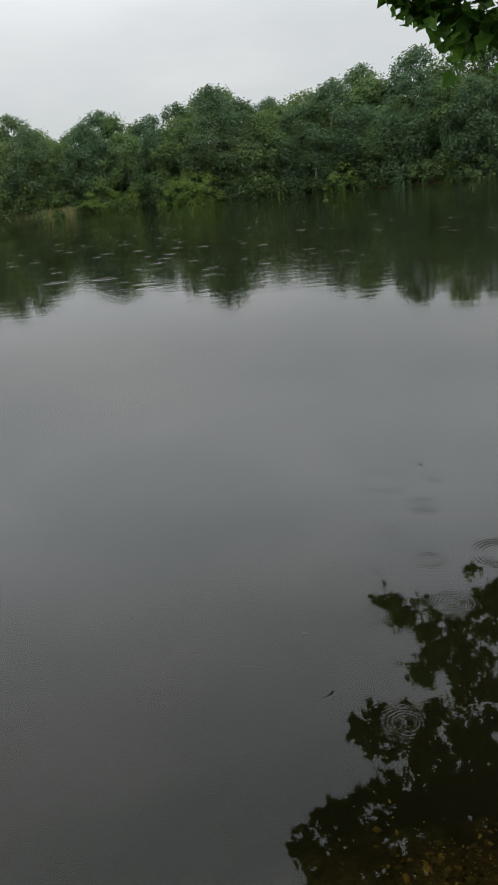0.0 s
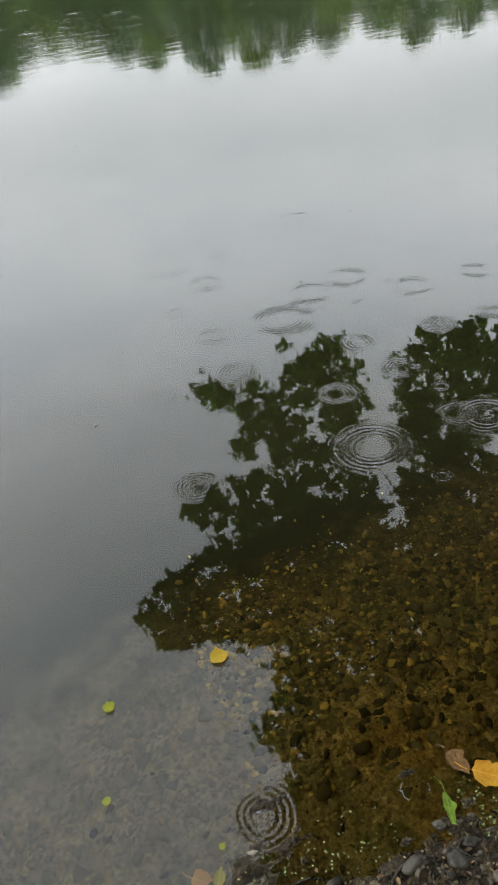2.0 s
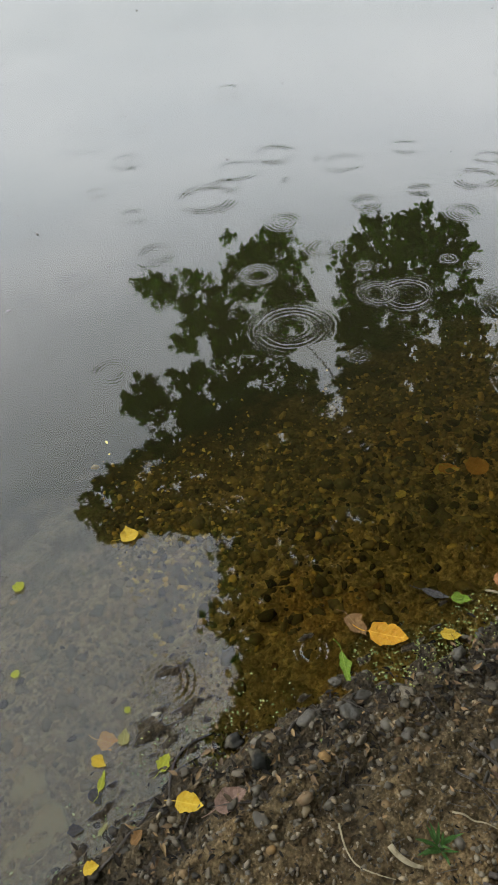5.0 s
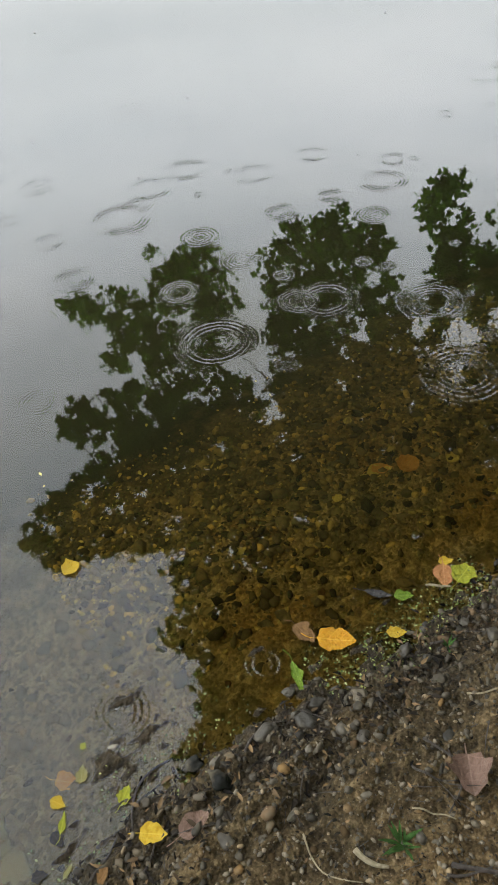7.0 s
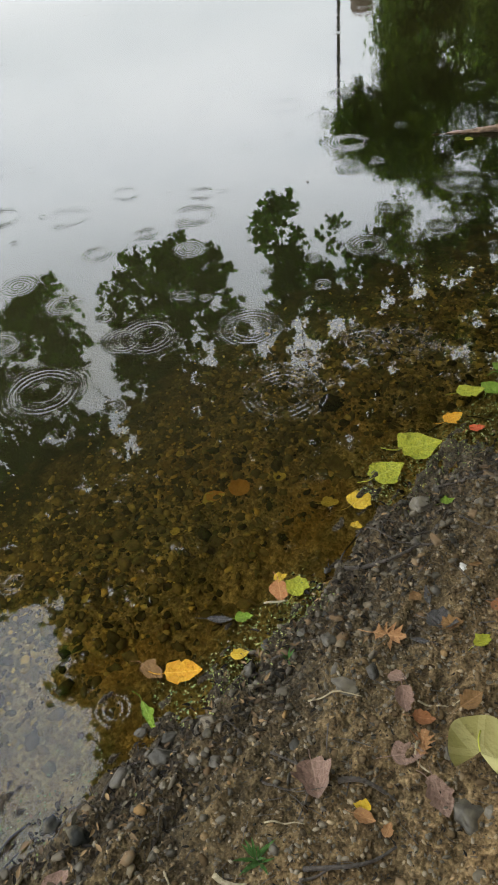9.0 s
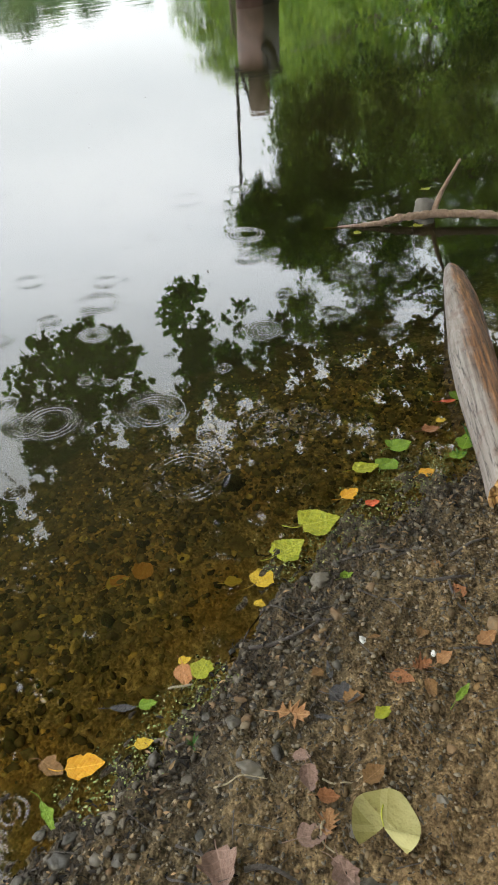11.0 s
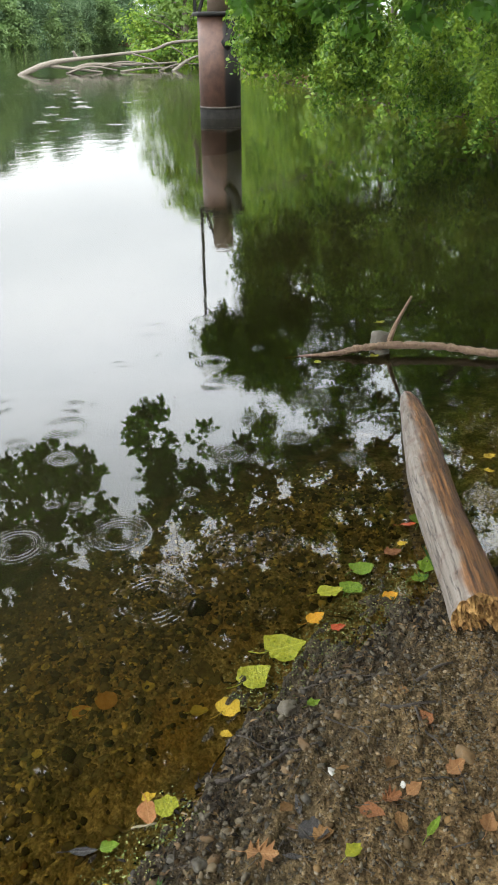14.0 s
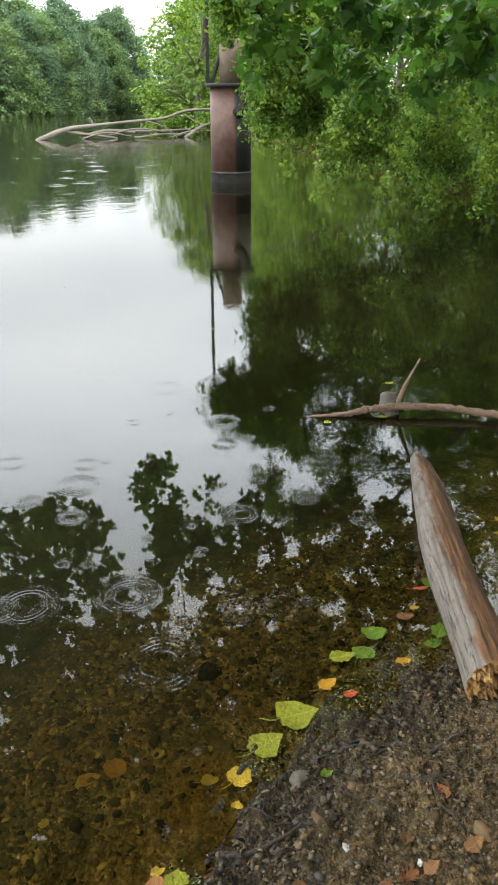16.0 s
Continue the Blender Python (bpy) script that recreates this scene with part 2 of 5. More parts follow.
def water_mat():
    m = Nodes("lake_water")
    p = m.pos()
    x, y, z = m.n("ShaderNodeSeparateXYZ", {"Vector": p}).outputs
    # fine wind ripples in patches, stronger away from the shore
    dist = m.n("ShaderNodeVectorMath", {0: p}, operation="LENGTH").outputs["Value"]
    stretch = m.n("ShaderNodeMapping", {"Vector": p, "Scale": (0.55, 1.0, 1.0), "Rotation": (0, 0, radians(-12))}).outputs[0]
    rip = m.noise(stretch, 3.6, 3, 0.55)
    rip2 = m.noise(stretch, 0.55, 2, 0.5)
    patch = m.ramp(m.noise(p, 0.045, 3), [(0.40, (0, 0, 0)), (0.65, (1, 1, 1))])
    grow = m.ramp(m.math("MULTIPLY", dist, 0.01), [(0.075, (0, 0, 0)), (0.14, (0.22, 0.22, 0.22)), (0.30, (0.55, 0.55, 0.55)), (0.9, (1, 1, 1))])
    amp = m.math("MULTIPLY", grow, m.math("ADD", m.math("MULTIPLY", patch, 0.75), 0.25))
    far = m.math("MULTIPLY", m.math("ADD", m.math("MULTIPLY", rip, 0.026), m.math("MULTIPLY", rip2, 0.03)), amp)
    # far drips show as short bright dashes
    for cells, keep, off in ((0.75, 0.42, 5.3), (0.42, 0.5, 2.9)):
        v = m.n("ShaderNodeTexVoronoi", {"Vector": m.n("ShaderNodeMapping", {"Vector": p, "Location": (off, off * 2.3, 0)}).outputs[0], "Scale": cells}, voronoi_dimensions="2D")
        d = m.math("DIVIDE", v.outputs["Distance"], cells)
        r, g, b = m.n("ShaderNodeSeparateColor", {"Color": v.outputs["Color"]}).outputs
        s = m.math("DIVIDE", m.math("SUBTRACT", d, m.math("MULTIPLY", r, 0.22)), 0.10)
        env = m.math("MULTIPLY", m.math("EXPONENT", m.math("MULTIPLY", m.math("MULTIPLY", s, s), -1.0)), m.math("LESS_THAN", g, keep))
        gate = m.ramp(m.math("MULTIPLY", dist, 0.01), [(0.13, (0, 0, 0)), (0.22, (1, 1, 1)), (0.7, (1, 1, 1)), (0.95, (0.3, 0.3, 0.3))])
        far = m.math("ADD", far, m.math("MULTIPLY", m.math("MULTIPLY", env, gate), 0.007))
    # rings of rain drips: each cell may hold one ring train of its own radius
    total = far
    wob = m.n("ShaderNodeVectorMath", {0: m.noise(p, 9.0, 2, 0.5, "Color"), 1: (0.022, 0.022, 0.0)}, operation="MULTIPLY").outputs[0]
    sway = m.n("ShaderNodeVectorMath", {0: p, 1: wob}, operation="ADD").outputs[0]
    drip = m.ramp(m.math("ADD", m.math("MULTIPLY", x, 0.10), m.math("MULTIPLY", m.noise(p, 0.5, 2), 0.5)), [(0.14, (0.12, 0.12, 0.12)), (0.34, (1, 1, 1))])
    for k, (cells, keep, rmax, wave, height, off) in enumerate(((1.7, 0.30, 0.15, 330.0, 0.00055, 4.4), (3.1, 0.26, 0.075, 430.0, 0.00042, 11.7), (1.15, 0.14, 0.21, 290.0, 0.00040, 8.9), (2.3, 0.22, 0.12, 380.0, 0.00040, 2.3))):
        vec = m.n("ShaderNodeMapping", {"Vector": sway, "Location": (off, off * 1.7, 0)}).outputs[0]
        v = m.n("ShaderNodeTexVoronoi", {"Vector": vec, "Scale": cells}, voronoi_dimensions="2D")
        d = m.math("DIVIDE", v.outputs["Distance"], cells)
        r, g, b = m.n("ShaderNodeSeparateColor", {"Color": v.outputs["Color"]}).outputs
        radius = m.math("MULTIPLY", m.math("ADD", m.math("MULTIPLY", r, 0.85), 0.12), rmax)
        width = m.math("ADD", m.math("MULTIPLY", radius, 0.20), 0.007)
        s = m.math("DIVIDE", m.math("SUBTRACT", d, m.math("MULTIPLY", radius, 0.8)), width)
        env = m.math("EXPONENT", m.math("MULTIPLY", m.math("MULTIPLY", s, s), -1.0))
        waves = m.math("SINE", m.math("MULTIPLY", m.math("SUBTRACT", d, radius), wave))
        live = m.math("MULTIPLY", m.math("LESS_THAN", g, m.math("MULTIPLY", drip, keep * 1.6)), height)
        total = m.math("ADD", total, m.math("MULTIPLY", m.math("MULTIPLY", env, waves), live))
    total = m.math("ADD", far, m.math("MULTIPLY", m.math("SUBTRACT", total, far), m.ramp(m.math("MULTIPLY", dist, 0.05), [(0.13, (1, 1, 1)), (0.33, (0.06, 0.06, 0.06)), (0.6, (0, 0, 0))])))
    # faint capillary ripples close to the shore
    fine = m.n("ShaderNodeMapping", {"Vector": p, "Scale": (0.8, 1.5, 1.0), "Rotation": (0, 0, radians(28))}).outputs[0]
    lull = m.ramp(m.noise(p, 0.6, 2), [(0.36, (0.15, 0.15, 0.15)), (0.62, (1, 1, 1))])
    reach = m.ramp(m.math("MULTIPLY", dist, 0.05), [(0.05, (0.3, 0.3, 0.3)), (0.14, (1, 1, 1)), (0.25, (1.7, 1.7, 1.7)), (0.6, (2.4, 2.4, 2.4))])
    fine = m.math("MULTIPLY", m.math("MULTIPLY", m.noise(fine, 9.0, 3, 0.6), lull), reach)
    total = m.math("ADD", total, m.math("MULTIPLY", fine, 0.00032))
    nrm = m.bump(total, 1.0, 1.0)
    fres = m.n("ShaderNodeFresnel", {"IOR": 1.333, "Normal": nrm}).outputs[0]
    gl = m.n("ShaderNodeBsdfGlossy", {"Color": (1, 1, 1, 1), "Roughness": 0.0, "Normal": nrm}).outputs[0]
    tr = m.n("ShaderNodeBsdfTransparent", {"Color": (0.458, 0.406, 0.242, 1)}).outputs[0]
    # suspended silt clouds the water where it is deeper
    off = m.math("SUBTRACT", y, m.math("MULTIPLY", m.math("SUBTRACT", m.noise(p, 1.1, 3), 0.5), 0.9))
    cloud = m.n("ShaderNodeMapRange", {"Value": off, "From Min": 1.0, "From Max": 2.3, "To Min": 0.0, "To Max": 0.5}).outputs[0]
    cove = m.n("ShaderNodeMapRange", {"Value": x, "From Min": -0.2, "From Max": 1.2, "To Min": 0.25, "To Max": 1.0}).outputs[0]
    clear = m.ramp(m.math("MULTIPLY", dist, 0.05), [(0.10, (1, 1, 1)), (0.20, (0.12, 0.12, 0.12))])
    cloud = m.math("MULTIPLY", m.math("MULTIPLY", cloud, cove), clear)
    murk = m.n("ShaderNodeBsdfDiffuse", {"Color": (0.030, 0.027, 0.013, 1)}).outputs[0]
    body = m.n("ShaderNodeMixShader", {0: cloud, 1: tr, 2: murk}).outputs[0]
    return m.done(m.n("ShaderNodeMixShader", {0: fres, 1: body, 2: gl}).outputs[0])


M_WATER = water_mat()


def stone_mat(name, a, b, rough=0.6, spec=0.07):
    m = Nodes(name)
    inf = m.n("ShaderNodeObjectInfo").outputs["Random"]
    isl = m.n("ShaderNodeNewGeometry").outputs["Random Per Island"]
    r = m.math("FRACT", m.math("ADD", inf, isl))
    col = m.ramp(r, [(0.0, a), (0.45, tuple((i + j) / 2 for i, j in zip(a, b))), (0.8, b), (1.0, (b[0] * 1.25, b[1] * 1.1, b[2] * 0.85))])
    f = m.noise(m.pos(), 120.0, 5, 0.6)
    g = m.noise(m.pos(), 28.0, 3, 0.6)
    col = m.mix(m.math("MULTIPLY", f, 0.6), col, tuple(c * 0.5 for c in a))
    col = m.mix(m.ramp(g, [(0.5, (0, 0, 0)), (0.7, (0.7, 0.7, 0.7))]), col, (0.09, 0.075, 0.05))
    return m.done(m.principled(col, rough, m.bump(f, 0.5, 0.003), spec=spec))


M_STONE = stone_mat("wet_pebble", (0.022, 0.019, 0.014), (0.105, 0.088, 0.064), 0.45, 0.2)
M_SHINGLE = stone_mat("damp_grey_shingle", (0.016, 0.013, 0.009), (0.095, 0.078, 0.054), 0.5, 0.14)


def weathered_wood():
    m = Nodes("weathered_log_wood")
    v = m.n("ShaderNodeMapping", {"Vector": m.obj(), "Scale": (75, 75, 2.6)}).outputs[0]
    f = m.noise(v, 1.0, 9, 0.68)
    g = m.noise(m.obj(), 7.0, 4)
    n = m.n("ShaderNodeNewGeometry").outputs["Normal"]
    side = m.n("ShaderNodeVectorMath", {0: n, 1: (0.55, -0.75, 0.25)}, operation="DOT_PRODUCT").outputs["Value"]
    brown = m.ramp(m.math("ADD", m.math("ADD", side, 0.3), m.math("MULTIPLY", m.math("SUBTRACT", g, 0.5), 0.9)), [(0.0, (0, 0, 0)), (0.34, (1, 1, 1))])
    grey = m.ramp(f, [(0.26, (0.04, 0.030, 0.023)), (0.40, (0.125, 0.102, 0.083)), (0.56, (0.175, 0.150, 0.127)), (0.76, (0.25, 0.22, 0.19))])
    warm = m.ramp(f, [(0.34, (0.018, 0.008, 0.003)), (0.50, (0.105, 0.045, 0.014)), (0.64, (0.22, 0.10, 0.030)), (0.78, (0.33, 0.175, 0.062))])
    col = m.mix(brown, grey, warm)
    # long dark checks and reddish stains
    w = m.n("ShaderNodeMapping", {"Vector": m.obj(), "Scale": (26, 26, 1.6)}).outputs[0]
    check = m.math("ABSOLUTE", m.math("SUBTRACT", m.noise(w, 1.0, 4, 0.55), 0.5))
    check = m.ramp(check, [(0.002, (0.75, 0.75, 0.75)), (0.009, (0, 0, 0))])
    stain = m.ramp(m.noise(m.obj(), 13.0, 5, 0.65), [(0.52, (0, 0, 0)), (0.66, (0.55, 0.55, 0.55))])
    col = m.mix(stain, col, (0.085, 0.040, 0.022))
    col = m.mix(check, col, (0.010, 0.007, 0.005))
    lines = m.n("ShaderNodeSeparateColor", {"Color": check}).outputs[0]
    return m.done(m.principled(col, 0.65, m.bump(m.math("SUBTRACT", f, lines), 0.8, 0.008), spec=0.3))


M_LOG = weathered_wood()



def plain(name, a, b, scale, rough, metallic=0.0, bump=0.3):
    m = Nodes(name)
    f = m.noise(m.obj(), scale, 7, 0.65)
    g = m.noise(m.obj(), scale * 0.16, 4)
    col = m.mix(m.ramp(f, [(0.35, (0, 0, 0)), (0.7, (1, 1, 1))]), a, b)
    col = m.mix(m.math("MULTIPLY", g, 0.5), col, tuple(c * 0.5 for c in a))
    return m.done(m.principled(col, rough, m.bump(f, bump, 0.01), metallic, 0.15))




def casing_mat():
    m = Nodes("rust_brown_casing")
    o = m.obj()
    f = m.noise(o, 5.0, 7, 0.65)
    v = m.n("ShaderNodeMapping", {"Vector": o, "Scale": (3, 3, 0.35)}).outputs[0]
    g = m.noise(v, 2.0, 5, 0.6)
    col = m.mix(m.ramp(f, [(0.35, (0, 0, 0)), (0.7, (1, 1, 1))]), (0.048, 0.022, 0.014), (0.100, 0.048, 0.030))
    # the pipe's shaded bank-side flank, put into the colour with an uneven edge
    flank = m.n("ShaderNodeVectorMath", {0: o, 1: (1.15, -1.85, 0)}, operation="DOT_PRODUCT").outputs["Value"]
    flank_shade = m.ramp(m.math("ADD", flank, m.math("MULTIPLY", m.math("SUBTRACT", g, 0.5), 0.35)), [(0.36, (0, 0, 0)), (0.44, (1, 1, 1))])
    col = m.mix(flank_shade, col, (0.014, 0.013, 0.012))
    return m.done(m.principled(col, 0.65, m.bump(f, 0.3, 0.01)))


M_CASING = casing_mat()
M_DARKSTEEL = plain("dark_steel", (0.010, 0.010, 0.009), (0.028, 0.025, 0.022), 9.0, 0.6)
M_FOOT = plain("wet_black_steel", (0.006, 0.006, 0.005), (0.018, 0.016, 0.013), 9.0, 0.95)
M_TIDE = plain("pale_scum_band", (0.05, 0.044, 0.037), (0.11, 0.095, 0.08), 9.0, 0.8)
M_RISER = plain("stained_pipe", (0.12, 0.085, 0.062), (0.20, 0.155, 0.115), 5.0, 0.7)
M_SPLINTER = plain("splintered_pale_wood", (0.10, 0.045, 0.014), (0.52, 0.31, 0.11), 45.0, 0.8, bump=0.8)

# ---- builders ----


def mesh_of(name, verts, faces, mat, smooth=True):
    me = bpy.data.meshes.new(name)
    me.from_pydata(verts if isinstance(verts, list) else verts.tolist(), [], faces if isinstance(faces, list) else faces.tolist())
    me.materials.append(mat)
    if smooth:
        me.polygons.foreach_set("use_smooth", [len(p.vertices) < 5 for p in me.polygons])
    me.update()
    return me


def part(name, me, parent=None, label="", m=None):
    ob = new(name, me)
    if m is not None:
        ob.matrix_basis = m
    if parent is not None:
        ob.parent = parent
    if label:
        ob["label"] = label
    return ob


def base(name, loc, label, category, group="", kind=""):
    e = new(name)
    e.location = loc
    return tagged(e, label, category, group, kind)


def tube(pts, radii, seg=10, rough=0.0, seed=0, cap=True, freq=6.0):
    """A bent, tapered tube through pts, with an uneven skin."""
    pts = [Vector(p) for p in pts]
    verts, faces = [], []
    up = Vector((0.31, 0.17, 0.93))
    for i, p in enumerate(pts):
        a = (pts[min(i + 1, len(pts) - 1)] - pts[max(i - 1, 0)]).normalized()
        u = a.cross(up).normalized()
        w = a.cross(u)
        for k in range(seg):
            t = 2 * math.pi * k / seg
            d = u * math.cos(t) + w * math.sin(t)
            r = radii[i]
            if rough:
                r *= 1 + rough * noise.noise(p * freq + d * 1.7 + Vector((seed, 0, 0)))
            verts.append(tuple(p + d * r))
    n = len(pts)
    for i in range(n - 1):
        for k in range(seg):
            j = (k + 1) % seg
            faces.append((i * seg + k, i * seg + j, (i + 1) * seg + j, (i + 1) * seg + k))
    if cap:
        faces.append(tuple(range(seg))[::-1])
        faces.append(tuple((n - 1) * seg + k for k in range(seg)))
    return verts, faces


def smooth_path(pts, steps=6):
    """Catmull-Rom through pts."""
    p = [Vector(q) for q in pts]
    p = [2 * p[0] - p[1]] + p + [2 * p[-1] - p[-2]]
    res = []
    for i in range(1, len(p) - 2):
        for s in range(steps):
            t = s / steps
            res.append(0.5 * ((2 * p[i]) + (p[i + 1] - p[i - 1]) * t + (2 * p[i - 1] - 5 * p[i] + 4 * p[i + 1] - p[i + 2]) * t * t + (3 * p[i] - p[i - 1] - 3 * p[i + 1] + p[i + 2]) * t ** 3))
    res.append(p[-2])
    return res


def merge(chunks):
    verts, faces, o = [], [], 0
    for v, f in chunks:
        verts += [tuple(q) for q in v]
        faces += [tuple(i + o for i in q) for q in f]
        o += len(v)
    return verts, faces


def lathe(profile, seg=24):
    """A turned body round z from (radius, height) pairs."""
    verts, faces = [], []
    for r, z in profile:
        verts += [(r * math.cos(2 * math.pi * k / seg), r * math.sin(2 * math.pi * k / seg), z) for k in range(seg)]
    for i in range(len(profile) - 1):
        for k in range(seg):
            j = (k + 1) % seg
            faces.append((i * seg + k, i * seg + j, (i + 1) * seg + j, (i + 1) * seg + k))
    faces.append(tuple(range(seg))[::-1])
    faces.append(tuple((len(profile) - 1) * seg + k for k in range(seg)))
    return verts, faces


def box(sx, sy, sz, c=(0, 0, 0), bev=0.004):
    bm = bmesh.new()
    bmesh.ops.create_cube(bm, size=1.0, matrix=Matrix.Diagonal((sx, sy, sz, 1)))
    bmesh.ops.bevel(bm, geom=bm.edges[:], offset=bev, segments=1, affect="EDGES")
    v = [tuple(q.co + Vector(c)) for q in bm.verts]
    bm.verts.index_update()
    f = [tuple(q.index for q in fa.verts) for fa in bm.faces]
    bm.free()
    return v, f


# Leaf outlines lie in the xy plane, stalk at the origin, tip towards +y, unit length; z folds the blade.
def outline_leaf(half, fold=0.12, curl=0.15):
    left = [(-x, y) for x, y in half[::-1] if x > 0]
    ring = [(x, y) for x, y in half] + left
    v = [(0.0, 0.45, 0.0)] + [(x, y, abs(x) * fold - curl * (y - 0.4) ** 2) for x, y in ring]
    n = len(ring)
    f = [(0, 1 + i, 1 + (i + 1) % n) for i in range(n)]
    return np.array(v), np.array(f)


MAPLE = outline_leaf([(0.0, 0.0), (0.38, -0.02), (0.34, 0.20), (0.56, 0.40), (0.30, 0.52), (0.0, 1.0)])
SMALL = outline_leaf([(0.0, 0.0), (0.27, 0.35), (0.20, 0.70), (0.0, 1.0)], 0.25, 0.25)
OVAL = outline_leaf([(0.0, 0.0), (0.22, 0.25), (0.26, 0.55), (0.12, 0.85), (0.0, 1.0)], 0.25, 0.25)
SPRAY = (np.array([(0, 0, 0), (0.40, 0.42, 0.16), (0, 1, -0.1), (-0.40, 0.48, 0.12)], float), np.array([(0, 1, 2), (0, 2, 3)]))


def scatter(shape, where, aim, size, rng, tilt=0.6):
    """Copies of a leaf shape at the given places, blade normals near aim, as vertex and face arrays."""
    n = len(where)
    nrm = aim + rng.normal(0, tilt, (n, 3))
    nrm /= np.linalg.norm(nrm, axis=1)[:, None] + 1e-9
    t = rng.normal(0, 1, (n, 3))
    t[:, 2] -= 0.8
    t -= (t * nrm).sum(1)[:, None] * nrm
    t /= np.linalg.norm(t, axis=1)[:, None] + 1e-9
    b = np.cross(t, nrm)
    v0, f0 = shape
    V = where[:, None] + size[:, None, None] * (v0[None, :, 0:1] * b[:, None] + v0[None, :, 1:2] * t[:, None] + v0[None, :, 2:3] * nrm[:, None])
    F = f0[None] + (np.arange(n) * len(v0))[:, None, None]
    return V.reshape(-1, 3), F.reshape(-1, 3)


def leaves_in(lobes, per, shape, size, rng, tilt=0.7, shell=0.55, ragged=0.18, lean=0.6):
    """Leaves round lobes (x, y, z, r), thickest near each lobe's skin."""
    P, A = [], []
    for x, y, z, r in lobes:
        k = max(6, int(per * (r * r if per > 0 else 1)))
        d = rng.normal(0, 1, (k, 3))
        d /= np.linalg.norm(d, axis=1)[:, None]
        rad = r * (shell + (1 - shell) * rng.random(k) ** 0.6) * (1 + ragged * rng.normal(0, 1, k))
        P.append(np.array([x, y, z]) + d * rad[:, None] * np.array([1.1, 1.1, 0.85]))
        A.append(d * 0.7 + np.array([0, 0, lean]))
    P, A = np.concatenate(P), np.concatenate(A)
    return scatter(shape, P, A, size * (0.7 + 0.6 * rng.random(len(P))), rng, tilt)


# ---- shape of the land ----
LAKE = np.array([(-300, -8), (-60, -3), (-8, 0.1), (-1.0, 0.42), (-0.22, 0.61), (0.06, 0.75), (0.30, 0.735), (0.70, 0.735),
                 (1.0, 0.78), (1.35, 0.84), (1.7, 0.79), (2.0, 0.75), (2.35, 0.62), (3.2, 0.45), (5, 0.15), (8, 0.4),
                 (12, 2.2), (15.5, 6.0), (19, 12), (25, 20), (30, 26.5), (33.5, 31), (35, 36), (46, 43), (64, 62), (88, 88), (100, 104),
                 (92, 113), (72, 101), (57, 91), (45, 93), (32, 97), (14, 116), (-30, 127), (-80, 138), (-300, 160)], float)


def shore_distance(X, Y):
    """Metres from the waterline, positive on land."""
    best = np.full(X.shape, 1e9)
    inside = np.zeros(X.shape, bool)
    for (x0, y0), (x1, y1) in zip(LAKE, np.roll(LAKE, -1, 0)):
        dx, dy = x1 - x0, y1 - y0
        t = np.clip(((X - x0) * dx + (Y - y0) * dy) / (dx * dx + dy * dy), 0, 1)
        best = np.minimum(best, np.hypot(X - x0 - t * dx, Y - y0 - t * dy))
        if dy:
            inside ^= ((y0 > Y) != (y1 > Y)) & (X < dx * (Y - y0) / dy + x0)
    return np.where(inside, -best, best)


def rumple(X, Y, waves, seed):
    r = np.random.default_rng(seed)
    Z = np.zeros(X.shape)
    for lam, amp in waves:
        for _ in range(5):
            a = r.random() * 6.283
            k = 6.283 / (lam * (0.7 + 0.6 * r.random()))
            Z += amp / 2.2 * np.sin((X * math.cos(a) + Y * math.sin(a)) * k + r.random() * 6.283)
    return Z


def land_height(X, Y):
    d = shore_distance(X, Y) + rumple(X, Y, ((0.45, 0.016), (0.16, 0.012)), 5) * (np.hypot(X - 1, Y - 0.6) < 3)
    wet = np.clip(-d, 0, 60)
    deep = 0.10 * wet + 0.016 * wet ** 1.6
    up = 0.13 * d / (1 + 0.02 * np.maximum(d, 0)) + 0.02 * (1 - np.exp(-np.maximum(d, 0) * 12))
    west = np.clip((1.3 - X) / 1.3, 0, 1)
    deep = deep + 0.07 * np.clip(wet - 0.55, 0, 2.5) ** 1.6 * west * west * (3 - 2 * west)
    Z = np.where(d < 0, -np.minimum(deep, 3.0), up)
    near = np.clip((X + 0.95) / 0.3, 0, 1) * np.clip((3.05 - X) / 0.3, 0, 1) * np.clip((Y + 0.2) / 0.2, 0, 1) * np.clip((1.5 - Y) / 0.3, 0, 1)
    Z += near * rumple(X, Y, ((0.30, 0.008), (0.11, 0.007), (0.05, 0.0057), (0.028, 0.0036)), 9)
    return Z


def axis_steps(lo, hi, step, far):
    mid = np.arange(lo, hi, step)
    out_, s = [], step
    v = hi
    while v < far:
        out_.append(v)
        s *= 1.14
        v += s
    inn, s, v = [], step, lo - step
    while v > -far:
        inn.append(v)
        s *= 1.14
        v -= s
    return np.concatenate([inn[::-1], mid, out_])


def height_at(x, y):
    return float(land_height(np.array([x]), np.array([y]))[0])


def build_ground():
    gx, gy = axis_steps(-0.9, 3.0, 0.012, 900), axis_steps(-0.2, 1.5, 0.012, 900)
    X, Y = np.meshgrid(gx, gy)
    Z = land_height(X, Y)
    v = np.stack([X.ravel(), Y.ravel(), Z.ravel()], 1)
    nx, ny = len(gx), len(gy)
    i = (np.arange(ny - 1)[:, None] * nx + np.arange(nx - 1)[None]).ravel()
    f = np.stack([i, i + 1, i + nx + 1, i + nx], 1)
    return tagged(part("ground", mesh_of("ground", v, f, M_GROUND)), "grey-brown muddy gravel shore sloping into the lake", "ground", kind="structure")


GROUND = build_ground()


